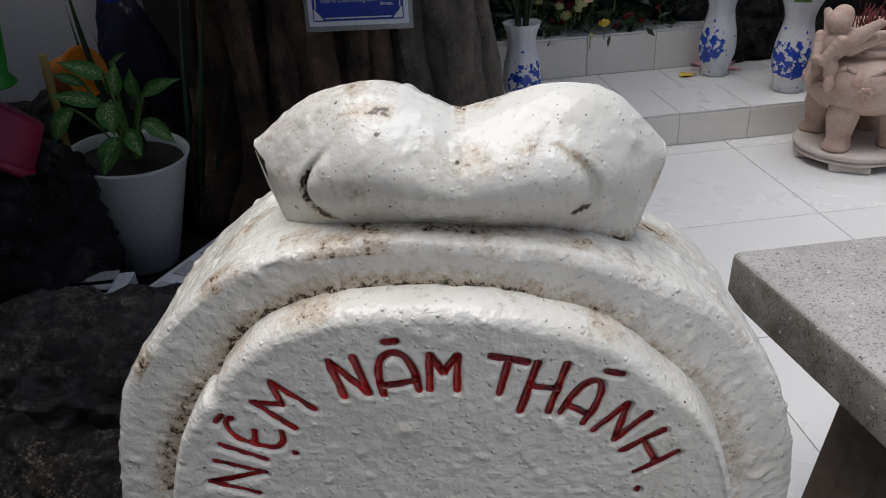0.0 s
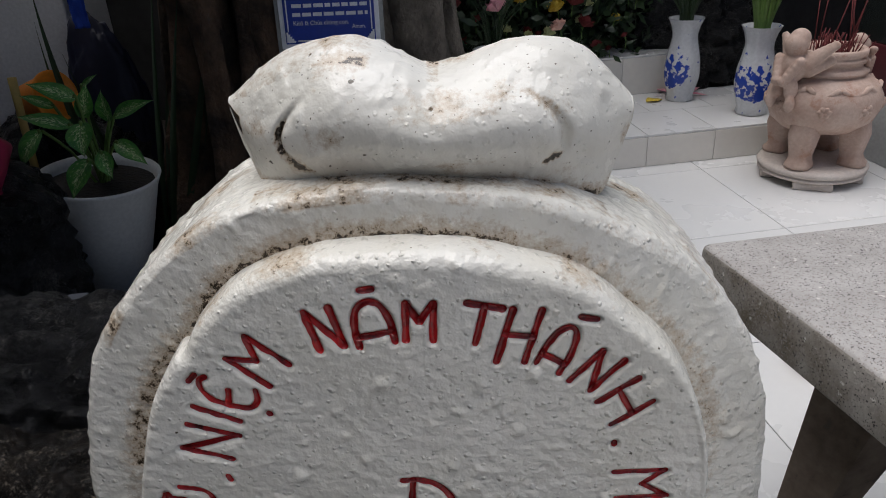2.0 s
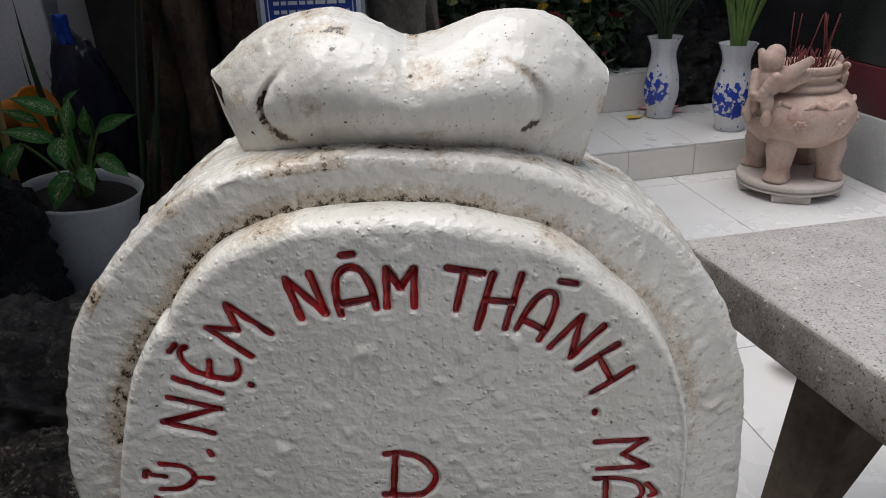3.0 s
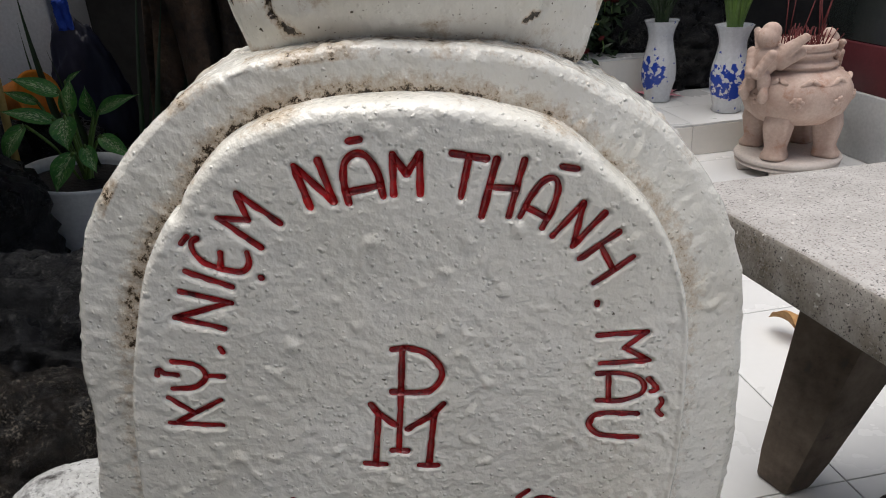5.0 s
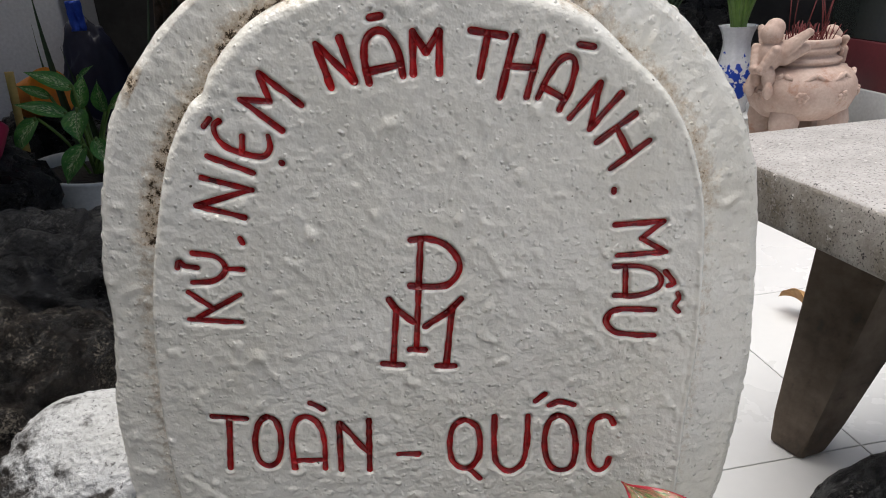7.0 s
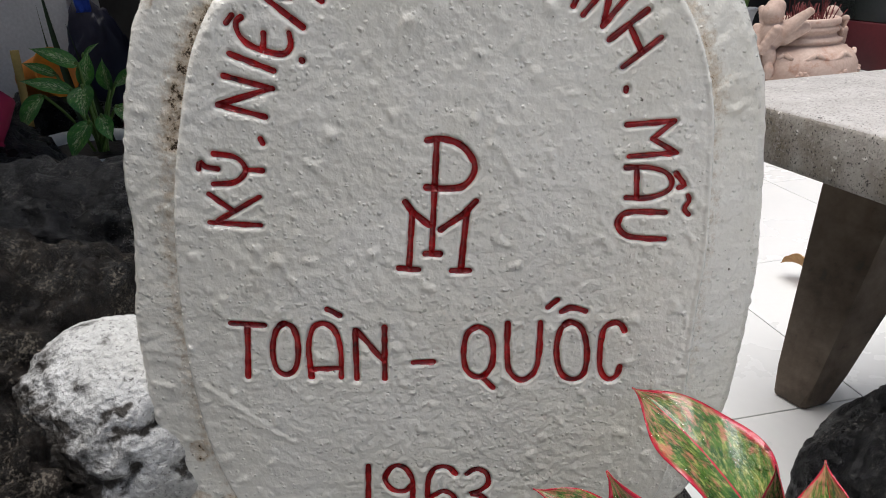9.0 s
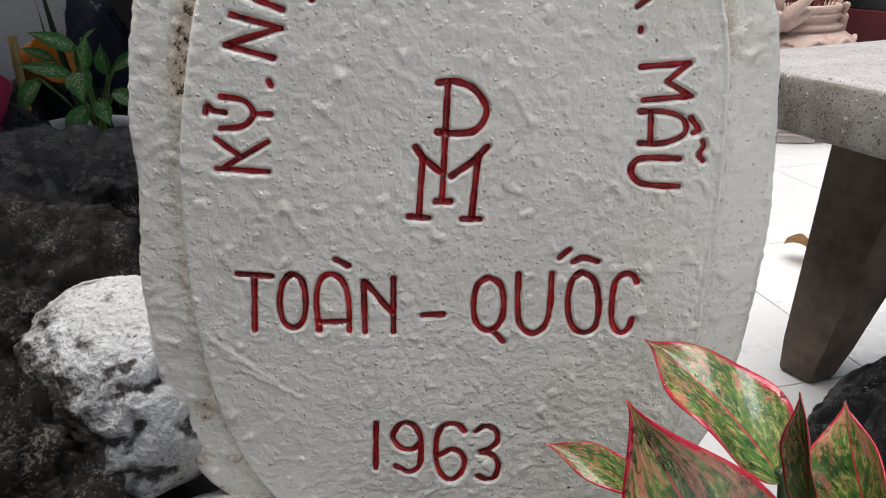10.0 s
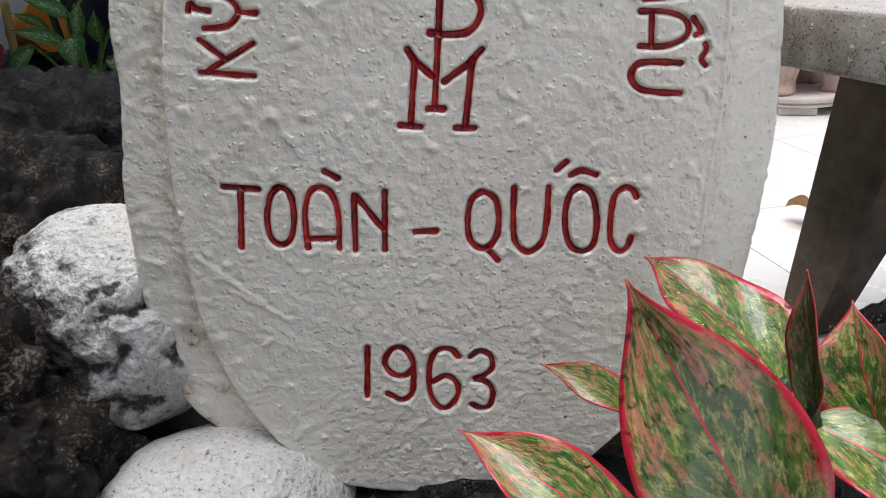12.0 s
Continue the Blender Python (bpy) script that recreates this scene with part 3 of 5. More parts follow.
def stele_body():
    n = len(OUTER)
    tangent = np.roll(OUTER, -1, 0) - np.roll(OUTER, 1, 0)
    normal = np.c_[-tangent[:, 1], tangent[:, 0]]
    normal /= np.linalg.norm(normal, axis=1)[:, None]
    prof = [(-0.10 + 0.004 * i, RING_Y) for i in range(23)]
    r = 0.013
    prof += [(-r + r * math.sin(a), RING_Y + r - r * math.cos(a)) for a in np.linspace(0.2, math.pi / 2, 6)]
    depth = BACK_Y - RING_Y
    prof += [(0.004 * math.sin(math.pi * f), RING_Y + r + f * (depth - 2 * r)) for f in np.linspace(0.04, 1, 26)]
    prof += [(-r + r * math.cos(a), BACK_Y - r + r * math.sin(a)) for a in np.linspace(0.3, math.pi / 2, 4)]
    prof += [(-0.06, BACK_Y), (-0.12, BACK_Y)]
    verts, faces, grime_shade = [], [], []
    ring = np.r_[INNER, INNER[:1]]
    gap = np.array([distance(OUTER[:, 0] + normal[:, 0] * off, OUTER[:, 1] + normal[:, 1] * off, ring) for off, _ in prof])
    for k, (off, y) in enumerate(prof):
        for i in range(n):
            x, z = OUTER[i] + normal[i] * off
            w = bumpy(x, y, z)
            edge = 0.0035 * noise.noise(Vector((x * 14, y * 6, z * 14)))
            if y <= RING_Y + 0.001:
                verts.append((x, y - w * 1.5 + 0.028 * max(0, min(1, (x - 0.15) / 0.12)) * (off + 0.1) / 0.1, z))
            else:
                slope = 0.028 * max(0, min(1, (x - 0.15) / 0.12)) * max(0, 1 - (y - RING_Y) / 0.1)
                verts.append((x + normal[i][0] * (w * 1.3 + edge), y - 0.3 * w + slope, z + normal[i][1] * (w * 1.3 + edge)))
            top = min(1, max(0, (z - 0.86) / 0.12))
            # on the right the stain line also paints the rim's shading beside the panel
            left = 1.0 if x < 0.1 else 0.85
            g = 0.0
            if y <= RING_Y + 0.001:
                g = max(0.92, top) * left * max(0, 0.53 - 14 * max(0, gap[k, i] - 0.003 - 0.017 * (1 - top))) * (1 if z > 0.8 else 0.75)
            if abs(y - RING_Y) < 0.02 and off > -0.013:
                g = max(g, top * (0.26 + 0.5 * max(0, noise.noise(Vector((x * 17, 3, z * 17))))))
            if 0.05 < y < 0.2:
                g = max(g, top * (0.22 + 0.5 * max(0, noise.noise(Vector((x * 14, y * 22, z * 14))))))
                if abs(x - 0.024) < 0.165 and z > 1.05 and 0.058 < y < 0.08:
                    g = max(g, 0.38 + 0.30 * noise.noise(Vector((x * 30, 2, z * 30))))
            # the foot is blackened to paint the dark gap under the stele
            g = max(g, min(0.75, 12 * max(0, 0.275 - z)))
            g = max(g, 0.42 * max(0, min(1, (0.475 - z) / 0.06)) * min(1, 8 * max(0, noise.noise(Vector((x * 24, 0, z * 24))) - 0.25)) if x < -0.25 else 0)
            grime_shade.append(g)
    for k in range(len(prof) - 1):
        for i in range(n):
            j = (i + 1) % n
            faces.append((k * n + i, k * n + j, (k + 1) * n + j, (k + 1) * n + i))
    faces.append(tuple((len(prof) - 1) * n + i for i in range(n)))
    me = mesh_of("body", verts, faces, PAINT)
    me.attributes.new("grime_shade", "FLOAT", "POINT").data.foreach_set("value", grime_shade)
    return put("body", me, stele, label="white-painted stone slab with weathered rim")


# letters: strokes in a unit cell, "~" for a curved stroke
GLYPHS = {
    "K": ["0,0 0,1", "0.08,0.84 1,0.02", "1,1 0.45,0.52"],
    "Y": ["~0,1 0.1,0.55 0.5,0.34 0.9,0.55 1,1", "0.5,0.34 0.5,0"],
    "N": ["0,0 0,1", "0,1 1,0.02", "1,0 1,1.02"],
    "n": ["0,0 0,0.97", "0.05,0.97 0.95,0.36", "0.98,0 1,1.03"],
    "I": ["0,0 0,1"],
    "E": ["~1,0.92 0.75,1.02 0.3,0.97 0.02,0.75 -0.02,0.4 0.1,0.1 0.5,-0.02 0.95,0.02", "0.02,0.5 0.65,0.5"],
    "M": ["0,0 0,1", "0,1 0.5,0.52", "0.5,0.52 1,1", "1,1 1,0"],
    "A": ["~0,0 -0.02,0.5 0.12,0.88 0.45,1.02 0.75,0.9 0.97,0.5 1,0", "0.02,0.24 0.98,0.24"],
    "a": ["~0.03,0 -0.02,0.55 0.14,0.9 0.45,1.0 0.8,0.9 0.98,0.55 0.98,0", "0.04,0.15 0.95,0.17"],
    "T": ["0,1 1,0.98", "0.5,0.98 0.48,0"],
    "H": ["0,0 0,1", "1,0 1,1", "0,0.52 1,0.50"],
    "U": ["~0,1 -0.02,0.5 0.06,0.14 0.45,0 0.85,0.16 0.97,0.5 1,1"],
    "O": ["~0.46,0.97 0.2,0.84 0.09,0.5 0.2,0.16 0.52,0.05 0.8,0.16 0.88,0.5 0.76,0.85 0.46,0.97 0.3,0.93"],
    "Q": ["~0.5,0.97 0.2,0.85 0.09,0.5 0.18,0.18 0.5,0.07 0.8,0.2 0.91,0.5 0.82,0.85 0.5,0.97 0.35,0.94", "0.62,0.05 0.9,-0.13"],
    "C": ["~1,0.84 0.85,0.95 0.55,0.97 0.24,0.83 0.12,0.5 0.13,0.2 0.38,0.05 0.68,0.1 0.82,0.26"],
    "1": ["0,0 0,1"],
    "9": ["~0.95,0.62 0.7,0.48 0.3,0.5 0.02,0.72 0.25,0.97 0.65,1 0.95,0.75 0.97,0.4 0.9,0.12 0.55,0.0 0.1,0.13"],
    "6": ["~1,0.88 0.75,1.0 0.3,0.98 0.05,0.75 0.03,0.3 0.25,0.05 0.6,0 0.95,0.2 0.95,0.42 0.6,0.56 0.1,0.44"],
    "3": ["~0,0.92 0.4,1.02 0.85,0.95 0.95,0.75 0.6,0.6 0.1,0.53 0.6,0.5 0.95,0.3 0.8,0.06 0.45,0 0,0.07"],
    "monogram": ["0.51,1 0.45,0.137", "~0.38,0.99 0.6,1 0.85,0.95 1.02,0.83 1.0,0.73 0.86,0.655 0.6,0.64 0.37,0.65", "0.36,0.137 0.57,0.137",
                 "0.08,0.54 0.18,0.465 0.125,0.02", "0.18,0.465 0.42,0.36", "0.57,0.325 0.9,0.45 1.06,0.545", "0.94,0.48 0.87,0.01", "-0.02,0.02 0.26,0.008", "0.74,0.0 0.99,0.0"],
}
LETTERS = []


def polyline(text):
    pts = [tuple(map(float, q.split(","))) for q in text.strip("~").split()]
    return (catmull(pts, 5) if text[0] == "~" else np.array(pts, float))


def carve(glyph, x, z, rx, rz, ux, uz):
    """One letter: base-left corner, base vector and upright vector, in millimetres on the panel."""
    o, r, u = np.array((x, z)) / 1000, np.array((rx, rz)) / 1000, np.array((ux, uz)) / 1000
    LETTERS.append([o + polyline(s)[:, :1] * r + polyline(s)[:, 1:] * u for s in GLYPHS[glyph]])


def mark(text):
    """An accent, dash or dot, in millimetres on the panel."""
    LETTERS.append([polyline(text) / 1000])


carve("K", -212, 719, 5, 33, -56, 7)
carve("Y", -203, 765, 6, 34, -53, 5)
carve("N", -188, 840, 12, 29, -48, 16)
carve("I", -172, 887, 2, 5, -43, 20)
carve("E", -154, 899, 4, 25, -51, 19)
carve("M", -136, 928, 22, 24, -37, 33)
carve("N", -83, 967, 23, 4, -10, 41)
carve("A", -46, 969, 33, 5, -4, 45)
carve("M", -3, 975, 25, -1, 2, 39)
carve("T", 45, 972, 32, -6, 9, 40)
carve("H", 79, 948, 26, -2, 16, 56)
carve("A", 116, 945, 21, -13, 23, 42)
carve("N", 147, 923, 20, -12, 30, 33)
carve("H", 174, 897, 15, -28, 38, 27)
carve("M", 195, 808, 4, -35, 51, 1)
carve("A", 196, 761, 1, -35, 50, -5)
carve("U", 188, 710, 1, -32, 53, -4)
carve("T", -276, 526, 39, -4, 10, 73)
carve("O", -231, 522, 39, -2, 11, 76)
carve("a", -181, 519, 38, -3, 6, 74)
carve("n", -125, 513, 35, -2, 5, 69)
carve("Q", 2, 502, 44, -3, 3, 77)
carve("U", 60, 499, 39, -2, 2, 79)
carve("O", 116, 492, 47, -3, -1, 87)
carve("C", 170, 489, 34, -2, -3, 85)
carve("1", -131, 310, 3, 0, 7, 71)
carve("9", -109, 303, 38, -3, 5, 76)
carve("6", -53, 287, 38, -3, 4, 87)
carve("3", 2, 283, 29, -2, 1, 83)
carve("monogram", -60, 654, 80, -5, 11, 154)
mark("~-269,788 -266,796 -261,790 -248,787")
mark("-213,937 -206,944")
mark("-142,896 -141,895")
mark("-40,1029 -30,1030")
mark("156,993 170,990")
mark("~251,751 261,737 255,734")
mark("~266,724 268,718 263,709 268,702")
mark("193,847 193,844")
mark("-197,817 -195,812")
mark("-150,610 -136,601")
mark("-54,531 -30,531")
mark("110,596 121,605")
mark("~126,589 137,594 154,588")


def distance(px, pz, line):
    best = np.full(px.shape, 9.0)
    for a, b in zip(line[:-1], line[1:]):
        d = b - a
        t = np.clip(((px - a[0]) * d[0] + (pz - a[1]) * d[1]) / max(d @ d, 1e-12), 0, 1)
        best = np.minimum(best, np.hypot(px - a[0] - t * d[0], pz - a[1] - t * d[1]))
    return best


def inside(px, pz, poly):
    odd = np.zeros(px.shape, bool)
    for a, b in zip(poly, np.roll(poly, -1, 0)):
        if a[1] == b[1]:
            continue
        odd ^= ((a[1] > pz) != (b[1] > pz)) & (px < (b[0] - a[0]) * (pz - a[1]) / (b[1] - a[1]) + a[0])
    return odd


GROOVE, DEEP = 0.0052, 0.0055


def stele_panel():
    step = 0.0017
    xs, zs = np.arange(-0.335, 0.301, step), np.arange(0.139, 1.072, step)
    gx, gz = np.meshgrid(xs, zs)
    ring = np.r_[INNER, INNER[:1]]
    sd = distance(gx, gz, ring) * np.where(inside(gx, gz, INNER), 1, -1)
    cut = np.full(gx.shape, 9.0)
    for strokes in LETTERS:
        for line in strokes:
            lo, hi = line.min(0) - 0.02, line.max(0) + 0.02
            near = (gx > lo[0]) & (gx < hi[0]) & (gz > lo[1]) & (gz < hi[1])
            cut[near] = np.minimum(cut[near], distance(gx[near], gz[near], line))
    # edge: a soft roll, then a steep drop to the ring behind; wider at the top
    up = np.clip((gz - 0.80) / 0.22, 0, 1)
    side = np.clip((gx - 0.15) / 0.1, 0, 1) * (1 - up)
    t = np.clip(sd / (0.007 + 0.009 * up - 0.0035 * side), 0, 1)
    y = (0.009 + 0.014 * up) * (1 - np.sqrt(1 - (1 - t) ** 2)) + 0.045 * np.clip(0.3 - sd / 0.004, 0, 1)
    bump = np.array([[bumpy(x, 0.0, z) for x in xs] for z in zs])
    y -= bump * np.clip(cut / GROOVE - 0.8, 0, 1)
    y += DEEP * np.clip(1 - (cut / GROOVE) ** 2, 0, 1) - 0.0003 * np.exp(-((cut - GROOVE - 0.0016) / 0.0016) ** 2)
    # a thin lip of paint along the right-hand edge
    y -= 0.0022 * side * np.exp(-((sd - 0.0055) / 0.0022) ** 2)
    # trowel scars low on the left
    for k in range(3):
        a = np.array((-0.312 + 0.016 * k, 0.515 - 0.022 * k))
        b = a + np.array((0.045 + 0.010 * k, -0.040 - 0.002 * k))
        y -= 0.0013 * np.exp(-(distance(gx, gz, np.array((a, b))) / 0.0035) ** 2)
    keep = sd > -0.006
    index = -np.ones(gx.shape, int)
    index[keep] = np.arange(keep.sum())
    q = np.stack([index[:-1, :-1], index[:-1, 1:], index[1:, 1:], index[1:, :-1]], -1).reshape(-1, 4)
    q = q[(q >= 0).all(1)]
    verts = np.c_[gx[keep], y[keep], gz[keep]]
    top = np.clip((gz - 0.88) / 0.12, 0, 1)
    blot = np.array([[max(0, noise.noise(Vector((x * 13, 5, z * 13)))) for x in xs] for z in zs])
    grime_shade = top * np.clip(0.50 - 26 * np.maximum(sd - 0.002, 0), 0, 1) * (0.26 + 1.25 * blot)
    me = mesh_of("panel", verts, q, PAINT)
    me.attributes.new("grime_shade", "FLOAT", "POINT").data.foreach_set("value", grime_shade[keep].tolist())
    return put("panel", me, stele, label="raised white panel with carved inscription")


def ribbon(line, half, verts, faces):
    """The enamel lying in a groove: a concave strip with round ends."""
    d = np.linalg.norm(np.diff(line, axis=0), axis=1)
    s = np.r_[0, np.cumsum(d)]
    m = max(3, int(s[-1] / 0.003))
    at = np.linspace(0, s[-1], m)
    path = np.c_[np.interp(at, s, line[:, 0]), np.interp(at, s, line[:, 1])]
    tan = np.gradient(path, axis=0)
    tan /= np.maximum(np.linalg.norm(tan, axis=1), 1e-9)[:, None]
    ends = [(-half * 1.0, 0.1), (-half * 0.86, 0.5), (-half * 0.5, 0.86)]
    rows = [(path[0] + tan[0] * o, tan[0], f, o) for o, f in ends] + [(p, t, 1.0, 0.0) for p, t in zip(path, tan)] + [(path[-1] - tan[-1] * o, tan[-1], f, o) for o, f in ends[::-1]]
    base = len(verts)
    across = np.linspace(-1, 1, 9)
    for p, t, f, past in rows:
        nrm = np.array((-t[1], t[0]))
        w = half * f * (1 + 0.30 * noise.noise(Vector((p[0] * 95, 1.3, p[1] * 95))))
        for a in across:
            c = p + nrm * a * w
            dd = math.hypot(a * w, past) / GROOVE
            verts.append((c[0], DEEP * (1 - dd * dd) - 0.0011, c[1]))
    for i in range(len(rows) - 1):
        for j in range(8):
            k = base + i * 9 + j
            faces.append((k, k + 1, k + 10, k + 9))


def crown_stone():
    """The pillow-like carved stone on top, with two humps and a dip between."""
    nu, nv = 170, 120
    verts, faces, grime_shade = [], [], []
    top = catmull([(-1, 1.178), (-0.8, 1.203), (-0.6, 1.222), (-0.42, 1.229), (-0.25, 1.224), (-0.1, 1.209), (0.02, 1.196), (0.16, 1.203), (0.35, 1.215), (0.55, 1.217),
                   (0.75, 1.207), (0.88, 1.182), (1, 1.156)], 12)
    low = catmull([(-1, 1.162), (-0.93, 1.120), (-0.80, 1.085), (-0.4, 1.090), (0, 1.090), (0.4, 1.083), (0.80, 1.068), (0.92, 1.100), (1, 1.136)], 12)
    creases = ((-0.72, 2.4, 1), (0.63, -2.4, -1))
    SECTION = catmull([(0, 0.74), (0.12, 0.80), (0.3, 0.97), (0.46, 1.12), (0.58, 1.12), (0.72, 0.95), (0.85, 0.68), (0.95, 0.36), (1, 0.0)], 8)
    for i in range(nu + 1):
        u = -1 + 2 * i / nu
        x = 0.0265 + 0.1915 * u
        zt, zb = np.interp(u, top[:, 0], top[:, 1]), np.interp(u, low[:, 0], low[:, 1])
        thick = 0.064 * (1 - 0.88 * abs(u) ** 3.4)
        for j in range(nv):
            a = 2 * math.pi * j / nv
            c, s = math.cos(a), math.sin(a)
            h = (math.copysign(abs(s) ** 0.9, s) + 1) / 2
            # undercut below, fullest half way up, then rolling back over the top
            y = 0.128 - thick * math.copysign(np.interp(h, SECTION[:, 0], SECTION[:, 1]), c) * min(1, abs(c) * 5)
            z = zb + (zt - zb) * h
            # a bowed crease on either side of the front, the middle swelling out between them
            near = 9.0
            if c > 0:
                inner = 1.0
                for cx, bend, sg in creases:
                    d = (u - cx - bend * (h - 0.47) ** 2) * sg
                    near = min(near, abs(d))
                    inner *= 1 / (1 + math.exp(-d / 0.07))
                    y += (0.011 if sg > 0 else 0.010) * math.exp(-(d / (0.022 if sg > 0 else 0.034)) ** 2) * min(1, 2 * c) * min(1, max(0, h - 0.24) * 5) * min(1, max(0, 0.76 - h) * 5)
                y -= 0.010 * inner * c * min(1, h * 3)
            p = Vector((x, y, z))
            w = bumpy(x, y + 3, z) * 1.1 + 0.004 * noise.noise(p * 16)
            verts.append((x, y - w * c, z + w * s))
            blot = max(0, noise.noise(Vector((x * 26, y * 26, z * 26))))
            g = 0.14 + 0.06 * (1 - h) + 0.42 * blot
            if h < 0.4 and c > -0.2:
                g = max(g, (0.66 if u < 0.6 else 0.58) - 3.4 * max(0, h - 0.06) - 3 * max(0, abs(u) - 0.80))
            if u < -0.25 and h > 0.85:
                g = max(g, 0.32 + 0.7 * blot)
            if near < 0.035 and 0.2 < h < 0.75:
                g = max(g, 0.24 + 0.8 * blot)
            # the shade inside the crease slits, painted dark
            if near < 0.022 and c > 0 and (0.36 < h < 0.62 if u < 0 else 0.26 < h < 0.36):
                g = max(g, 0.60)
            # the cavity at the left end, its darkness painted on
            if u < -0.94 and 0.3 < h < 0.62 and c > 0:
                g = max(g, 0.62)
            if abs(u) > 0.93:
                g = max(g, 0.20 + 0.6 * blot)
            if abs(u - 0.02) < 0.03 and h > 0.9:
                g = max(g, 0.34 + 0.5 * blot)
            grime_shade.append(g)
    for i in range(nu):
        for j in range(nv):
            k = (j + 1) % nv
            faces.append((i * nv + j, i * nv + k, (i + 1) * nv + k, (i + 1) * nv + j))
    faces.append(tuple(range(nv)))
    faces.append(tuple(nu * nv + j for j in range(nv))[::-1])
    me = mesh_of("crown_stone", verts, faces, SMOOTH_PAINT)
    me.attributes.new("grime_shade", "FLOAT", "POINT").data.foreach_set("value", grime_shade)
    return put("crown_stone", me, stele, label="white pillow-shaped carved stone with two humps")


stele_body()
stele_panel()
crown_stone()
for strokes in LETTERS:
    verts, faces = [], []
    for line in strokes:
        # the arch is lettered with a finer chisel than the lower lines
        ribbon(line, 0.0030 if line[:, 1].mean() > 0.7 and abs(line[:, 0].mean()) > 0.09 else 0.0035, verts, faces)
    put("letter", mesh_of("letter", verts, faces, RED), stele, label="red-painted carved stroke letter")

# ---- terrazzo table ----
table = empty("stone_table", pose(0.497, 0.684, 0, 0, 0, 9.7), "grey speckled terrazzo table with tapered stone legs", "table")
bm = box_bm(0, 0.85, -1.1, 0, 0.614, 0.718, 0.013, 3)
for v in bm.verts:
    # the slab was cast a little out of square
    v.co.x -= v.co.y * math.tan(radians(5.6))
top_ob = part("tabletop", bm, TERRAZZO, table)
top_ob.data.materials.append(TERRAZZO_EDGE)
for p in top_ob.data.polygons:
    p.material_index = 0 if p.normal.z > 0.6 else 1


def table_leg(at):
    bm = bmesh.new()
    low = [(0.0, 0.0), (0.04, -0.075), (0.108, -0.05), (0.085, 0.05)]
    high = [(0.075, 0.03), (0.19, -0.09), (0.35, -0.05), (0.27, 0.08)]
    loops = []
    for k in range(9):
        f = k / 8
        loops.append([bm.verts.new((a[0] + (b[0] - a[0]) * f, a[1] + (b[1] - a[1]) * f, 0.616 * f)) for a, b in zip(low, high)])
    for a, b in zip(loops[:-1], loops[1:]):
        for i in range(4):
            bm.faces.new((a[i], a[(i + 1) % 4], b[(i + 1) % 4], b[i]))
    bm.faces.new(loops[0][::-1])
    bm.faces.new(loops[-1])
    edges = [e for e in bm.edges if (e.verts[0].co - e.verts[1].co).z != 0 or e.verts[0].co.z < 0.001]
    bmesh.ops.bevel(bm, geom=edges, offset=0.012, segments=2, affect="EDGES", profile=0.5)
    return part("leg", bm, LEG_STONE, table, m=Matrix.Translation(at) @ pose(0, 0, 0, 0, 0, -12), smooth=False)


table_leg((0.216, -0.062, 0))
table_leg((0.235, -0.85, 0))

# ---- rocks round the stele ----
rock("rock", (-0.76, 0.60, 0.34), (0.42, 0.30, 0.32), 1, ROCK, "large dark wet rock beside the white stele", 0.25, 0.2, 15, 6)
rock("rock", (-0.70, 0.22, 0.38), (0.25, 0.20, 0.25), 2, BROWN_ROCK, "brown lichened rock beside the stele", 0.25, 0.2, 40, 6)
rock("rock", (-0.68, -0.05, 0.27), (0.20, 0.22, 0.26), 3, BROWN_ROCK, "dark brown rough rock by the white boulder", 0.3, 0.25, 80, 6)


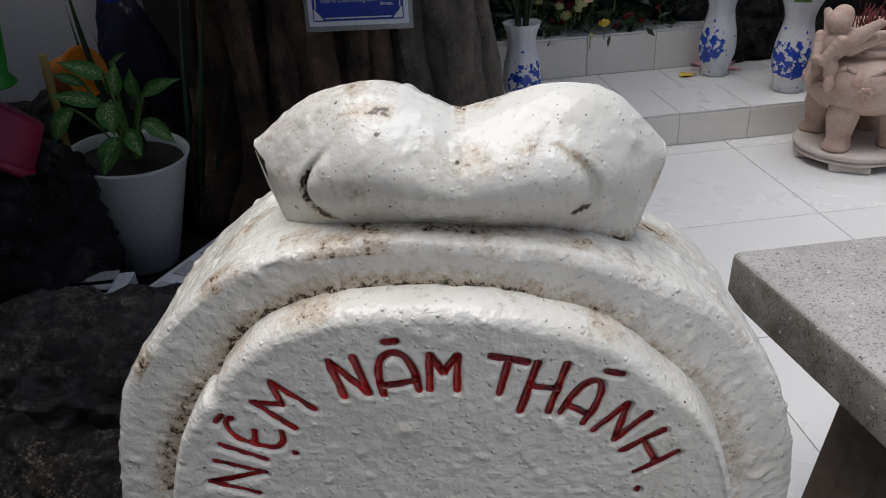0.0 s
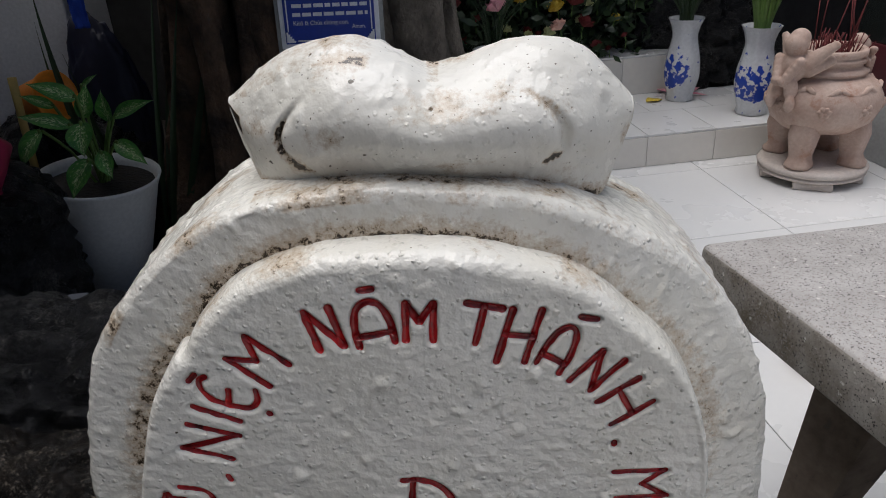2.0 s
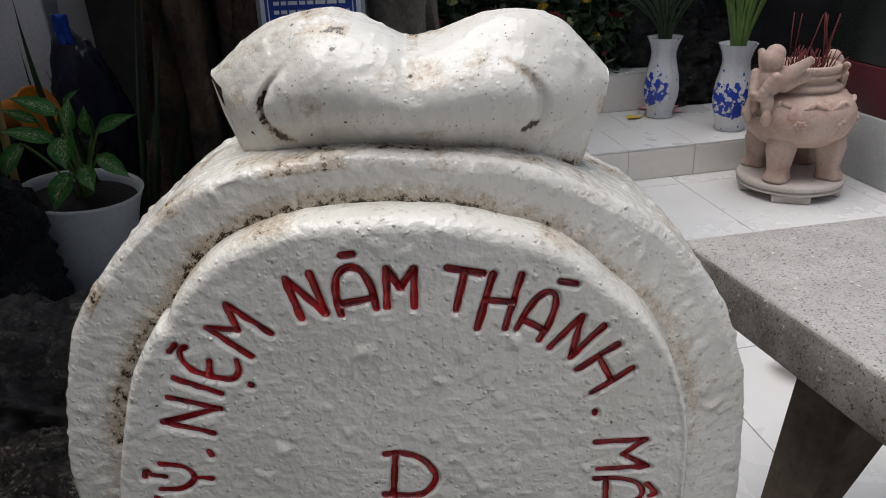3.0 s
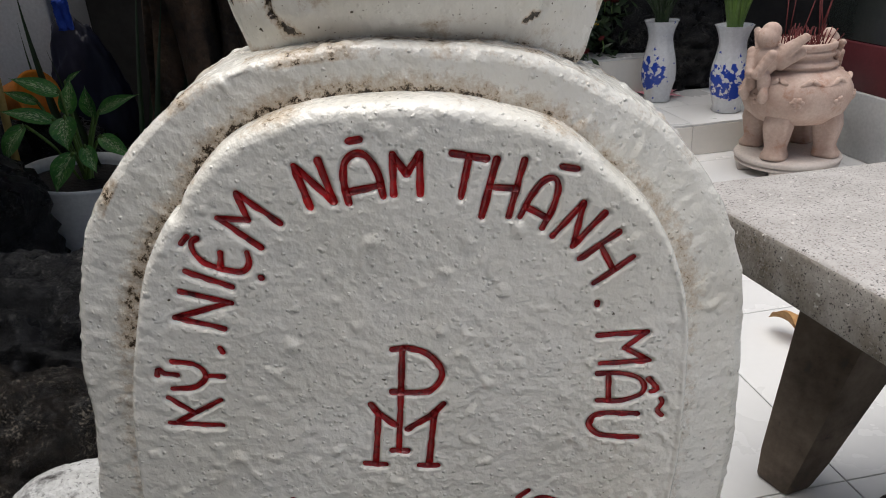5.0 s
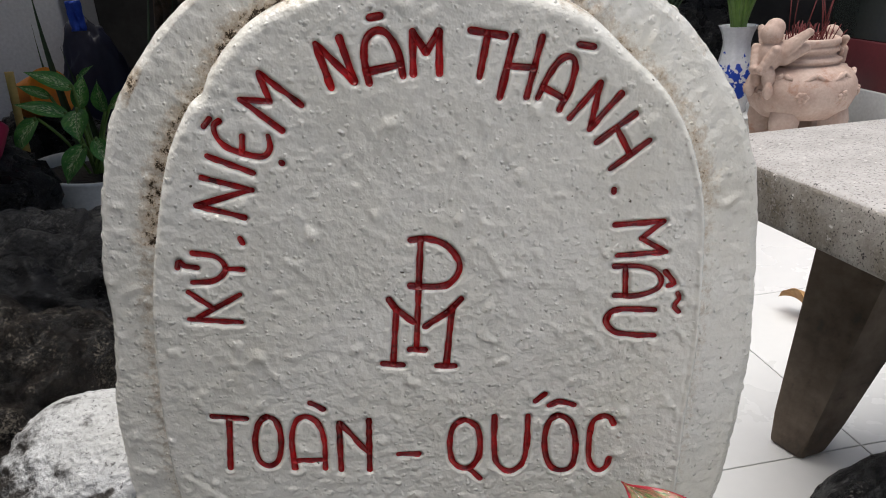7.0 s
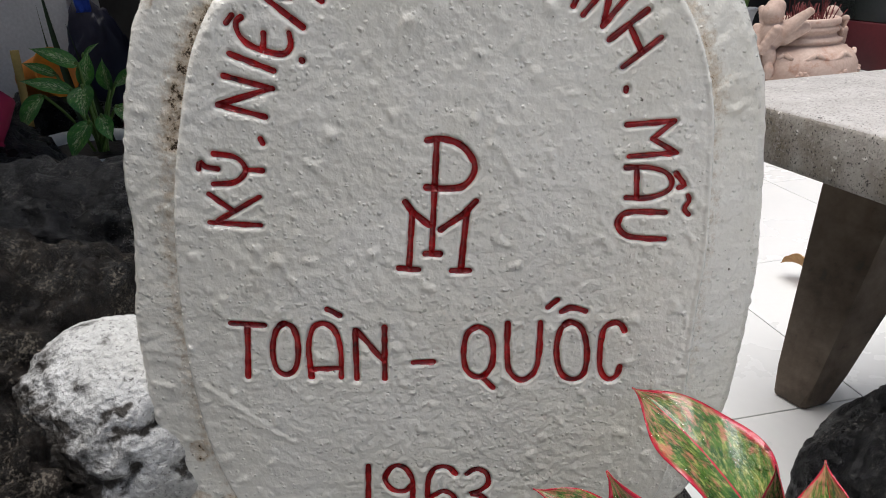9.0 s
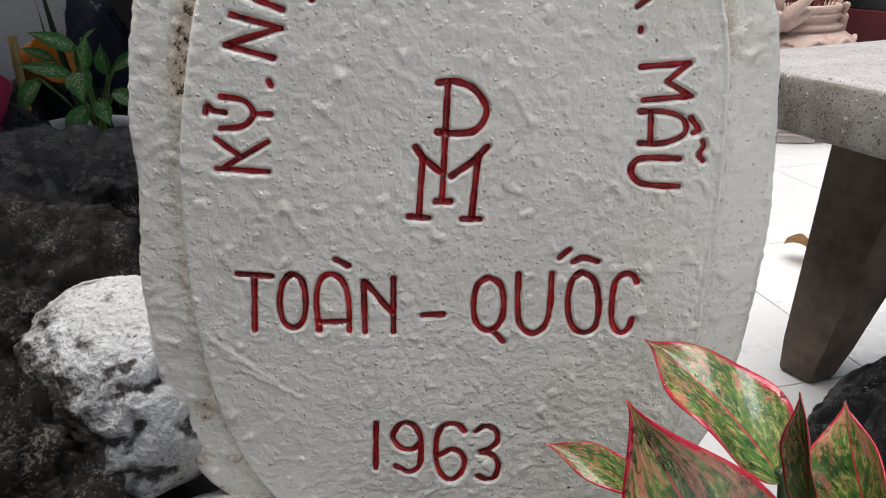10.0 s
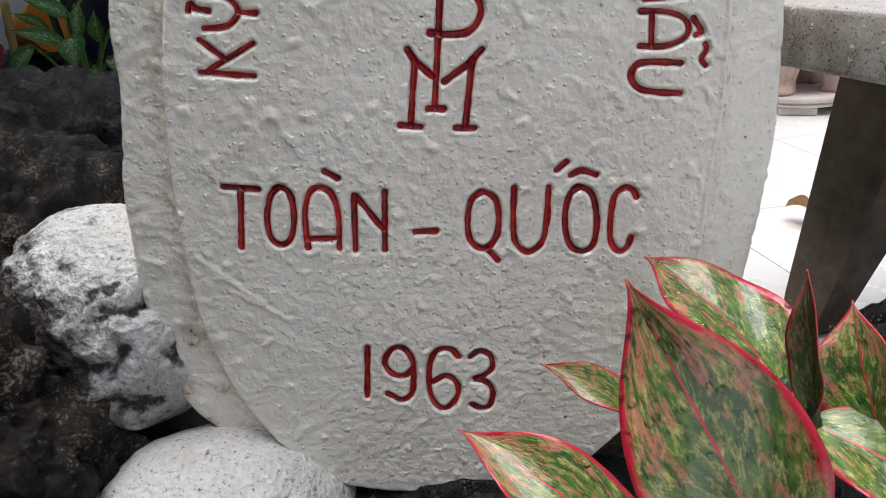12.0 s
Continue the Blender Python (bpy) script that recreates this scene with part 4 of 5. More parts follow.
def statue_fragment():
    """A worn, whitewashed piece of statue: a rounded upper mass with hollows over a smooth shoulder, all one mesh."""
    hollows = (((-0.24, -0.06), (0.22, 0.05), 0.045, 0.055), ((0.22, 0.05), (0.52, 0.32), 0.04, 0.045), ((0.22, -0.44), (0.58, -0.30), 0.06, 0.045), ((0.74, -0.66), (0.92, -0.62), 0.06, 0.06),
               ((-0.62, -0.38), (-0.30, -0.44), 0.07, 0.075), ((-0.24, -0.54), (-0.12, -0.30), 0.045, 0.055), ((-0.60, 0.28), (-0.50, 0.05), 0.05, 0.03), ((-0.05, 0.20), (-0.30, 0.10), 0.05, 0.025),
               ((-0.45, -0.66), (0.05, -0.78), 0.06, 0.06), ((-0.9, -0.15), (-0.72, -0.35), 0.07, 0.05))
    swells = (((-0.15, 0.10), (0.42, 0.34), 0.10, 0.035), ((-0.22, -0.20), (-0.18, -0.14), 0.10, 0.045), ((0.82, -0.46), (0.80, -0.42), 0.12, 0.075), ((0.40, -0.56), (0.20, -0.62), 0.16, 0.035),
              ((-0.36, -0.56), (-0.22, -0.62), 0.08, 0.05), ((-0.72, -0.52), (-0.5, -0.55), 0.10, 0.05), ((-0.18, -0.88), (-0.10, -0.86), 0.10, 0.06))

    # the worked side leans outward and up
    ACROSS, ALONG, FACING = Vector((0.886, 0.464, 0)), Vector((-0.19, 0.363, 0.912)), Vector((0.42, -0.81, 0.41))

    def near_to(q, a, b, w):
        va, vb = Vector(a), Vector(b)
        t_ = max(0, min(1, (q - va).dot(vb - va) / (vb - va).length_squared))
        return math.exp(-((q - va - (vb - va) * t_).length / w) ** 2)

    def mass(centre, radii, seed, turn, worked):
        bm = bmesh.new()
        bmesh.ops.create_icosphere(bm, subdivisions=7 if worked else 6, radius=1.0)
        s = Vector((seed * 3.1, seed * 1.7, seed * 2.3))
        vs, grime_shade = [], []
        m = pose(*centre, 0, 0, turn)
        for v in bm.verts:
            p = v.co.copy()
            f = 1 + 0.05 * noise.noise(p * 1.3 + s) + 0.016 * fbm(p * 5 + s, 4) + 0.008 * fbm(p * 20 + s, 4)
            dirt_shade = 0.0
            if worked:
                q = Vector((p.dot(ACROSS) + 0.09 * noise.noise(p * 4 + s) + 0.04 * noise.noise(p * 11 + s), p.dot(ALONG) + 0.09 * noise.noise(p * 4 - s) + 0.04 * noise.noise(p * 11 - s)))
                front = max(0, min(1, 2.5 * p.dot(FACING)))
                # hollows are blackened for soiled crevices and for their own shade
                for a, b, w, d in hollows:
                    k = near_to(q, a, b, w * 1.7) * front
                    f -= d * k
                    dirt_shade = max(dirt_shade, k)
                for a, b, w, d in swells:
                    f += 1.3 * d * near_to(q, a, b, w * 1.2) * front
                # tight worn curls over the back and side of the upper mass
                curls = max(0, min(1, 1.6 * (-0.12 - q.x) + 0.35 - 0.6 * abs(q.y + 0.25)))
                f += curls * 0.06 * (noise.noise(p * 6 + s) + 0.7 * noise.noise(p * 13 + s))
                dirt_shade = max(dirt_shade * 0.66, 0.20 + 0.42 * curls + 0.5 * max(0, noise.noise(p * 3.1 - s) - 0.05))
                dirt_shade = max(dirt_shade, 0.55 * max(0, min(1, -0.62 - q.y) * 2.5))
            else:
                dirt_shade = 0.12 + 0.55 * max(0, noise.noise(p * 2.6 - s) - 0.22) + 0.6 * max(0, min(1, -0.35 - p.x * 0.9))
            vs.append(m @ (Vector((p.x * radii[0], p.y * radii[1], p.z * radii[2])) * f))
            grime_shade.append(dirt_shade)
        fs = [tuple(v.index for v in f_.verts) for f_ in bm.faces]
        bm.free()
        return vs, fs, grime_shade

    v1, f1, g1 = mass((-0.487, 0.140, 0.372), (0.162, 0.14, 0.166), 4, 0, True)
    v2, f2, g2 = mass((-0.350, -0.015, 0.113), (0.200, 0.15, 0.145), 5, 24, False)
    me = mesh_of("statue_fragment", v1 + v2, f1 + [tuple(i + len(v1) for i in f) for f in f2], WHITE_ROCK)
    me.attributes.new("grime_shade", "FLOAT", "POINT").data.foreach_set("value", g1 + g2)
    tagged(put("statue_fragment", me), "worn whitewashed stone statue fragment with dirty, shade-darkened hollows against the stele", "statue")


statue_fragment()
rock("rock", (0.815, 0.15, 0.07), (0.30, 0.21, 0.30), 6, ROCK, "dark rock between the stele and the stone table", 0.12, 0.12, 10, 6)
rock("rock", (0.05, 0.12, 0.04), (0.42, 0.17, 0.16), 7, ROCK, "dark flat rock carrying the stele", 0.2, 0.2, 0, 5)
rock("rock", (-0.55, -0.22, 0.06), (0.25, 0.2, 0.2), 8, BROWN_ROCK, "low dark rock in the planted bed", 0.3, 0.2, 0, 5)

bm = bmesh.new()
bmesh.ops.create_grid(bm, x_segments=60, y_segments=60, size=0.5)
for v in bm.verts:
    r = max(abs(v.co.x), abs(v.co.y)) * 2
    v.co = Vector((-0.22 + v.co.x * 1.35, 0.0 + v.co.y * 1.5, 0.16 * max(0, 1 - r ** 4) - 0.03 + 0.02 * fbm(v.co * 9) * (1 - r ** 6)))
tagged(part("planting_bed", bm, SOIL, None), "dark damp soil mound round the stele", "soil", kind="structure")


# ---- leaves ----
def leaf_mesh(name, length, width, droop, fold, material, wave=0.0, seed=0.0, belly=0.72, nu=12, nv=26):
    """A pointed blade along +x, its face up (+z); droop bends it down, fold raises the halves."""
    verts, faces, uvs = [], [], []
    for j in range(nv + 1):
        v = j / nv
        w = width * 0.5 * (math.sin(math.pi * min(1, v ** belly)) ** (0.75 + 0.6 * v) if 0 < v < 1 else 0)
        w = max(w, 0.0006)
        ang = droop * v
        x = length * (math.sin(ang) / droop if abs(droop) > 1e-4 else v)
        z = -length * ((1 - math.cos(ang)) / droop if abs(droop) > 1e-4 else 0)
        for i in range(nu + 1):
            a = -1 + 2 * i / nu
            lift = fold * abs(a) ** 1.3 * w + wave * w * math.sin(9 * v + 2.5 * a + seed) * abs(a)
            verts.append((x + lift * math.sin(ang), a * w, z + lift * math.cos(ang)))
            uvs.append((0.5 + 0.5 * a, v))
    m = nu + 1
    for j in range(nv):
        for i in range(nu):
            faces.append((j * m + i, j * m + i + 1, (j + 1) * m + i + 1, (j + 1) * m + i))
    me = mesh_of(name, verts, faces, material)
    lay = me.uv_layers.new(name="UVMap")
    for p in me.polygons:
        for li in p.loop_indices:
            lay.data[li].uv = uvs[me.loops[li].vertex_index]
    return me


def frame_to(base, tip, face):
    """A pose at base whose x runs to the tip and whose z leans to the given facing."""
    x = (Vector(tip) - Vector(base)).normalized()
    z = (Vector(face) - x * Vector(face).dot(x)).normalized()
    y = z.cross(x)
    m = Matrix((x, y, z)).transposed().to_4x4()
    m.translation = Vector(base)
    return m


def solid(ob, thickness):
    mod = ob.modifiers.new("thickness", "SOLIDIFY")
    mod.thickness, mod.offset = thickness, 0
    return ob


aglaonema = empty("aglaonema", pose(0, 0, 0), "red-edged green aglaonema wet with raindrops before the stele", "plant")


def drop_mesh():
    verts, faces = [], []
    for rr, hh in ((1.0, 0.0), (0.93, 0.18), (0.72, 0.36), (0.4, 0.46)):
        verts += [(rr * math.cos(math.pi * k / 5), rr * math.sin(math.pi * k / 5), hh) for k in range(10)]
    verts.append((0, 0, 0.5))
    for k in range(3):
        faces += [(k * 10 + q, k * 10 + (q + 1) % 10, k * 10 + 10 + (q + 1) % 10, k * 10 + 10 + q) for q in range(10)]
    faces += [(30 + q, 30 + (q + 1) % 10, 40) for q in range(10)]
    return mesh_of("raindrop", verts, faces, WATER)


DROP = drop_mesh()


def agla_leaf(base, tip, face, width, droop, fold, seed, drops=0, belly=0.85):
    base, tip = Vector(base), Vector(tip)
    chord = (tip - base).length
    length = chord * (droop / 2 / math.sin(droop / 2) if abs(droop) > 0.01 else 1)
    # aim the start of the blade so that its drooping end reaches the tip
    m = frame_to(base, tip, face) @ pose(0, 0, 0, 0, -math.degrees(droop / 2), 0)
    me = leaf_mesh("leaf", length, width, droop, fold, AGLA, 0.24, seed, belly, nu=20, nv=40)
    ob = solid(put("leaf", me, aglaonema, m), 0.0012)
    rnd = random.Random(seed)
    for _ in range(drops):
        v = me.vertices[rnd.randrange(21 * 6, 21 * 38)]
        r = rnd.choice((0.0010, 0.0013, 0.0016, 0.0020, 0.0024, 0.0030, 0.0042))
        nrm = v.normal if v.normal.z > 0 else -v.normal
        a = nrm.orthogonal().normalized()
        m = Matrix((a, nrm.cross(a), nrm)).transposed().to_4x4() @ Matrix.Diagonal((r * rnd.uniform(0.9, 1.25), r, r, 1))
        m.translation = v.co + nrm * 0.0006
        put("raindrop", DROP, ob, m)
    # the stalk runs down into the soil
    root = Vector((0.30, -0.20, 0.08))
    path = catmull([root, root.lerp(base, 0.5) + Vector((0.01, 0, -0.01)), base, base + (tip - base) * 0.06], 6)
    vs, fs = tube(path, np.linspace(0.009, 0.004, len(path)), 8)
    put("stalk", mesh_of("stalk", vs, fs, DARK_LEAF), aglaonema)
    return ob


agla_leaf((0.252, -0.33, 0.325), (0.114, -0.294, 0.600), (-0.25, -1, 0.55), 0.138, 0.35, 0.25, 1, 170, 1.0)
agla_leaf((0.315, -0.17, 0.40), (0.207, -0.022, 0.494), (0.30, -0.75, 0.65), 0.110, 0.75, 0.35, 2, 110)
agla_leaf((0.20, -0.10, 0.33), (0.082, -0.06, 0.383), (0.0, -0.5, 0.9), 0.05, 0.5, 0.4, 3, 12)
agla_leaf((0.16, -0.30, 0.30), (-0.017, -0.20, 0.402), (0.2, -0.8, 0.9), 0.085, 1.1, 0.3, 4, 15)
agla_leaf((0.285, -0.27, 0.45), (0.245, -0.30, 0.602), (-0.75, -0.5, 0.1), 0.032, -0.2, 0.9, 5, 4)
agla_leaf((0.36, -0.27, 0.40), (0.345, -0.20, 0.52), (-0.9, -0.5, 0.3), 0.085, 0.5, 0.5, 6, 20)
agla_leaf((0.30, -0.24, 0.42), (0.42, -0.36, 0.38), (0.0, -0.55, 0.8), 0.11, 0.5, 0.3, 7, 35)
agla_leaf((0.31, -0.38, 0.36), (0.36, -0.46, 0.60), (-0.8, -0.5, 0.2), 0.07, 0.1, 0.4, 8, 10)
agla_leaf((0.24, -0.36, 0.33), (0.10, -0.45, 0.36), (0.0, -0.3, 1), 0.09, 0.6, 0.3, 9, 20)

# ---- altar steps ----
step = tagged(part("altar_step", box_bm(0.05, 3.2, 2.80, 3.57, 0.0, 0.158), GROUT, None, m=COURT, smooth=False), "low cream-tiled altar step with vases on it", "step", kind="structure")
bench = tagged(part("altar_block", box_bm(0.05, 2.02, 3.57, 4.3, 0.0, 0.39), GROUT, None, m=COURT, smooth=False), "cream-tiled altar block carrying flowers", "altar", kind="structure")

# ---- vases ----
VASE_PROFILE = [(0.0, 0.0), (0.058, 0.0), (0.066, 0.006), (0.060, 0.03), (0.066, 0.06), (0.080, 0.12), (0.083, 0.17), (0.077, 0.24), (0.065, 0.30), (0.058, 0.345), (0.058, 0.37),
                (0.066, 0.41), (0.079, 0.445), (0.082, 0.450), (0.076, 0.447), (0.060, 0.41), (0.052, 0.37), (0.052, 0.34)]


def vase(at, turn, label):
    ob = put("vase", lathe("vase", [(r * 1.22, z * 1.03) for r, z in VASE_PROFILE], VASE, 64, flutes=8, flute_depth=0.025), m=pose(*at, 0, 0, turn))
    return tagged(ob, label, "vase", "vases on the altar step")


vase((1.33, 3.66, 0.17), 10, "blue and white porcelain vase with dark flower stems")
vase((1.62, 3.32, 0.17), 60, "blue and white porcelain vase with green stalks")
vase((0.22, 3.32, 0.12), 130, "blue and white porcelain vase with cut flowers")


def blades(name, at, count, seed, height, spread, width, material, label, category="flowers"):
    """Upright strap leaves standing in a vase, joined as one bunch of counted blades."""
    bunch = empty(name, pose(*at), label, category)
    rnd = random.Random(seed)
    for _ in range(count):
        a, lean = rnd.uniform(0, 6.28), rnd.uniform(0.05, spread)
        h = height * rnd.uniform(0.7, 1.05)
        pts = catmull([(0.02 * math.cos(a), 0.02 * math.sin(a), -0.16), (0.035 * math.cos(a), 0.035 * math.sin(a), 0.03), (lean * 0.45 * math.cos(a), lean * 0.45 * math.sin(a), h * 0.6),
                       (lean * math.cos(a), lean * math.sin(a), h)], 6)
        vs, fs = tube(pts, np.linspace(width, width * 0.3, len(pts)), 6)
        put("stalk", mesh_of("stalk", vs, fs, material), bunch)
    return bunch


blades("stalk_bunch", (1.62, 3.32, 0.62), 20, 3, 0.55, 0.34, 0.013, STALK, "thick green lily stalks standing in a vase")
blades("stem_bunch", (1.33, 3.66, 0.62), 44, 4, 0.35, 0.34, 0.007, DARK_LEAF, "dark green flower stems in a vase")
blades("stem_bunch", (0.22, 3.32, 0.57), 18, 5, 0.3, 0.2, 0.006, DARK_LEAF, "dark green flower stems in a vase")

# ---- incense burner ----
stand = empty("burner_stand", pose(1.74, 2.80, 0, 0, 0, 10), "round carved stone stand on the tiled floor", "stand")
put("plate", lathe("plate", [(0, 0.092), (0.215, 0.092), (0.240, 0.086), (0.248, 0.074), (0.240, 0.060), (0.228, 0.056), (0.242, 0.050), (0.240, 0.040), (0.228, 0.036), (0, 0.036)], STAND_STONE, 64), stand)
for k in range(4):
    a = radians(60 + 90 * k)
    b = box_bm(-0.085, 0.085, -0.03, 0.03, 0.0, 0.04, 0.008)
    part("foot", b, STAND_STONE, stand, m=pose(0.195 * math.cos(a), 0.195 * math.sin(a), 0, 0, 0, 90 + math.degrees(a)))

burner = empty("incense_burner", pose(1.74, 2.80, 0.092, 0, 0, 10), "pale pink carved stone incense burner on four legs", "incense burner")
put("bowl", lathe("bowl", [(r, z + 0.06) for r, z in [(0, 0.085), (0.10, 0.088), (0.17, 0.105), (0.220, 0.15), (0.243, 0.205), (0.243, 0.265), (0.218, 0.315), (0.165, 0.345), (0.15, 0.352), (0.163, 0.360), (0.166, 0.372),
                           (0.142, 0.382), (0.134, 0.400), (0.148, 0.408), (0.150, 0.425), (0.141, 0.432), (0.150, 0.440), (0.150, 0.462), (0.140, 0.468), (0.12, 0.46), (0.11, 0.42), (0, 0.42)]],
                          BURNER, 72, 0.015), burner)


def burner_leg(a):
    """A squared, slightly waisted leg with a turned-out claw foot."""
    verts, faces = [], []
    rows = [(0.26, 0.150, 0.050), (0.20, 0.160, 0.060), (0.15, 0.166, 0.062), (0.10, 0.166, 0.054), (0.055, 0.166, 0.046), (0.035, 0.170, 0.050), (0.018, 0.176, 0.058), (0.004, 0.176, 0.057), (0.0, 0.174, 0.050)]
    for z, out, half in rows:
        for q in range(24):
            t = 2 * math.pi * q / 24
            c, s_ = math.cos(t), math.sin(t)
            c, s_ = math.copysign(abs(c) ** 0.55, c), math.copysign(abs(s_) ** 0.55, s_)
            toe = 1 + (0.10 * math.cos(3 * math.asin(max(-1, min(1, s_)))) if z < 0.03 and c > 0 else 0)
            verts.append((out + half * c * toe, half * s_, z))
    for k in range(len(rows) - 1):
        for q in range(24):
            r_ = (q + 1) % 24
            faces.append((k * 24 + r_, k * 24 + q, (k + 1) * 24 + q, (k + 1) * 24 + r_))
    faces.append(tuple((len(rows) - 1) * 24 + q for q in range(24)))
    put("leg", mesh_of("leg", verts, faces, BURNER), burner, pose(0, 0, 0, 0, 0, a))


for k in range(4):
    burner_leg(36 + 90 * k)
# relief swags and blossoms on the bowl
for k in range(10):
    a0 = radians(36 * k)
    pts = [(0.217 * math.cos(a0 + t * radians(34)), 0.217 * math.sin(a0 + t * radians(34)), 0.380 - 0.03 * math.sin(math.pi * t)) for t in np.linspace(0, 1, 9)]
    vs, fs = tube(pts, 0.012, 8)
    put("swag", mesh_of("swag", vs, fs, BURNER), burner)
for k in range(8):
    a = radians(45 * k + 12)
    vs, fs, rnd = [], [], random.Random(k)
    for q in range(6):
        t = 2 * math.pi * q / 6
        p0 = Vector((0.240 * math.cos(a), 0.240 * math.sin(a), 0.285))
        side = Vector((-math.sin(a), math.cos(a), 0))
        c = p0 + side * 0.03 * math.cos(t) + Vector((0, 0, 0.026 * math.sin(t)))
        v2, f2 = tube([p0, p0.lerp(c, 0.6) * 1.01, c], [0.008, 0.014, 0.007], 8)
        b0 = len(vs)
        vs += v2
        fs += [tuple(i + b0 for i in f) for f in f2]
    put("blossom", mesh_of("blossom", vs, fs, BURNER), burner)


def handle_figure(a, lift, size):
    """A winged cherub handle, as one plain carved lump."""
    bm = bmesh.new()

    def ball(c, r, s=(1, 1, 1)):
        g = bmesh.ops.create_icosphere(bm, subdivisions=3, radius=r)
        for v in g["verts"]:
            v.co = Vector((v.co.x * s[0] + c[0], v.co.y * s[1] + c[1], v.co.z * s[2] + c[2]))

    ball((0.215, 0, 0.50), 0.052)
    ball((0.20, 0, 0.525), 0.045)
    ball((0.215, 0, 0.40), 0.058, (0.9, 1.0, 1.25))
    ball((0.245, 0.035, 0.31), 0.032, (1, 0.9, 1.6))
    ball((0.245, -0.035, 0.31), 0.032, (1, 0.9, 1.6))
    ball((0.26, 0.055, 0.25), 0.024, (1, 1, 1.6))
    ball((0.26, -0.055, 0.25), 0.024, (1, 1, 1.6))
    for sg in (1, -1):
        for k in range(5):
            ball((0.24 + 0.01 * k, sg * (0.06 - 0.01 * k), 0.435 - 0.022 * k), 0.024)
        for k in range(7):
            f = k / 6
            ball((0.19 - 0.05 * f, sg * (0.04 + 0.10 * f), 0.42 + 0.09 * f), 0.030 - 0.014 * f, (0.6, 1.6, 1.2))
            ball((0.18 - 0.05 * f, sg * (0.05 + 0.07 * f), 0.39 + 0.05 * f), 0.028 - 0.008 * f, (0.6, 1.4, 1.2))
    ob = part("handle", bm, BURNER, burner, "carved winged figure handle", m=pose(0, 0, lift, 0, 0, a) @ Matrix.Diagonal((size, size, size, 1)))
    mod = ob.modifiers.new("fuse", "REMESH")
    mod.mode, mod.voxel_size, mod.use_smooth_shade = "VOXEL", 0.006, True
    fused = bpy.data.meshes.new_from_object(ob.evaluated_get(bpy.context.evaluated_depsgraph_get()))
    ob.modifiers.clear()
    ob.data = fused
    return ob


handle_figure(192, 0.06, 1.0)
handle_figure(14, 0.09, 0.84)
sticks = empty("incense_sticks", pose(1.74, 2.80, 0.582), "spent red incense sticks standing in the burner", "incense")
rnd = random.Random(8)
for _ in range(90):
    a, r = rnd.uniform(0, 6.28), 0.10 * math.sqrt(rnd.random())
    lx, ly, h = rnd.uniform(-0.06, 0.06), rnd.uniform(-0.06, 0.06), rnd.choice((0.05, 0.06, 0.07, 0.08, 0.09, 0.10, 0.26))
    vs, fs = tube([(r * math.cos(a), r * math.sin(a), -0.03), (r * math.cos(a) + lx, r * math.sin(a) + ly, h)], 0.0024, 5)
    put("stick", mesh_of("stick", vs, fs, INCENSE), sticks)

# ---- glass case behind the burner ----
case = empty("glass_case", pose(2.42, 3.02, 0, 0, 0, 10), "dark glass case with maroon band and grey base panel", "case")
part("base_panel", box_bm(-0.32, 0.6, -0.3, 0.3, 0.0, 0.33, 0.008), GREY_PANEL, case)
part("maroon_band", box_bm(-0.312, 0.592, -0.292, 0.292, 0.33, 0.56, 0.006), MAROON, case)
part("glass_top", box_bm(-0.30, 0.58, -0.28, 0.28, 0.56, 1.2, 0.006), DARK_GLASS, case)
part("label_card", box_bm(-0.25, 0.05, -0.297, -0.293, 0.47, 0.52, 0.0), SIGN_WHITE, case, smooth=False)
for k in range(4):
    part("print_bar", box_bm(-0.22, -0.22 + 0.3 - 0.05 * (k % 2), -0.304, -0.3005, 0.24 - 0.045 * k, 0.255 - 0.045 * k), PLASTER, case, smooth=False)

# ---- tree ----
tree = empty("tree", pose(-0.55, 3.0, -0.26), "old dark tree with fluted trunk and hanging roots", "tree")
rnd = random.Random(12)
pts = catmull([(0, 0.1, 0), (0.02, 0.1, 0.6), (-0.03, 0.12, 1.4), (0.0, 0.1, 2.3), (0.05, 0.1, 3.2)], 10)
vs, fs = tube(pts, np.interp(np.linspace(0, 1, len(pts)), [0, 0.2, 1], [0.62, 0.5, 0.42]), 64, 0.45, 2.0)
put("trunk", mesh_of("trunk", vs, fs, BARK), tree)
for k, (x, y, r, lean, m_) in enumerate([(-0.66, -0.18, 0.10, 0.06, BARK), (-0.46, -0.34, 0.085, -0.03, BARK), (-0.30, -0.40, 0.07, 0.05, BARK), (-0.14, -0.42, 0.085, -0.05, BARK), (0.03, -0.42, 0.06, 0.04, BARK),
                                         (0.16, -0.42, 0.065, -0.08, BARK), (0.30, -0.40, 0.07, -0.10, PALE_BARK), (0.44, -0.33, 0.13, -0.04, PALE_BARK), (-0.80, -0.02, 0.08, 0.10, BARK), (0.58, -0.2, 0.09, -0.12, PALE_BARK)]):
    pts = catmull([(x * 1.25, y * 1.15, 0), (x * 1.05, y, 0.45), (x + lean * 0.5, y, 1.0), (x + lean, y * 0.95, 1.7), (x * 0.8 + lean, y * 0.85, 2.6), (x * 0.5, y * 0.5, 3.15)], 8)
    rad = np.interp(np.linspace(0, 1, len(pts)), [0, 0.15, 0.6, 1], [r * 1.5, r * 1.1, r * 0.85, r * 0.8])
    vs, fs = tube(pts, rad, 20, 0.55, 3.7 * k)
    put("root", mesh_of("root", vs, fs, m_), tree)

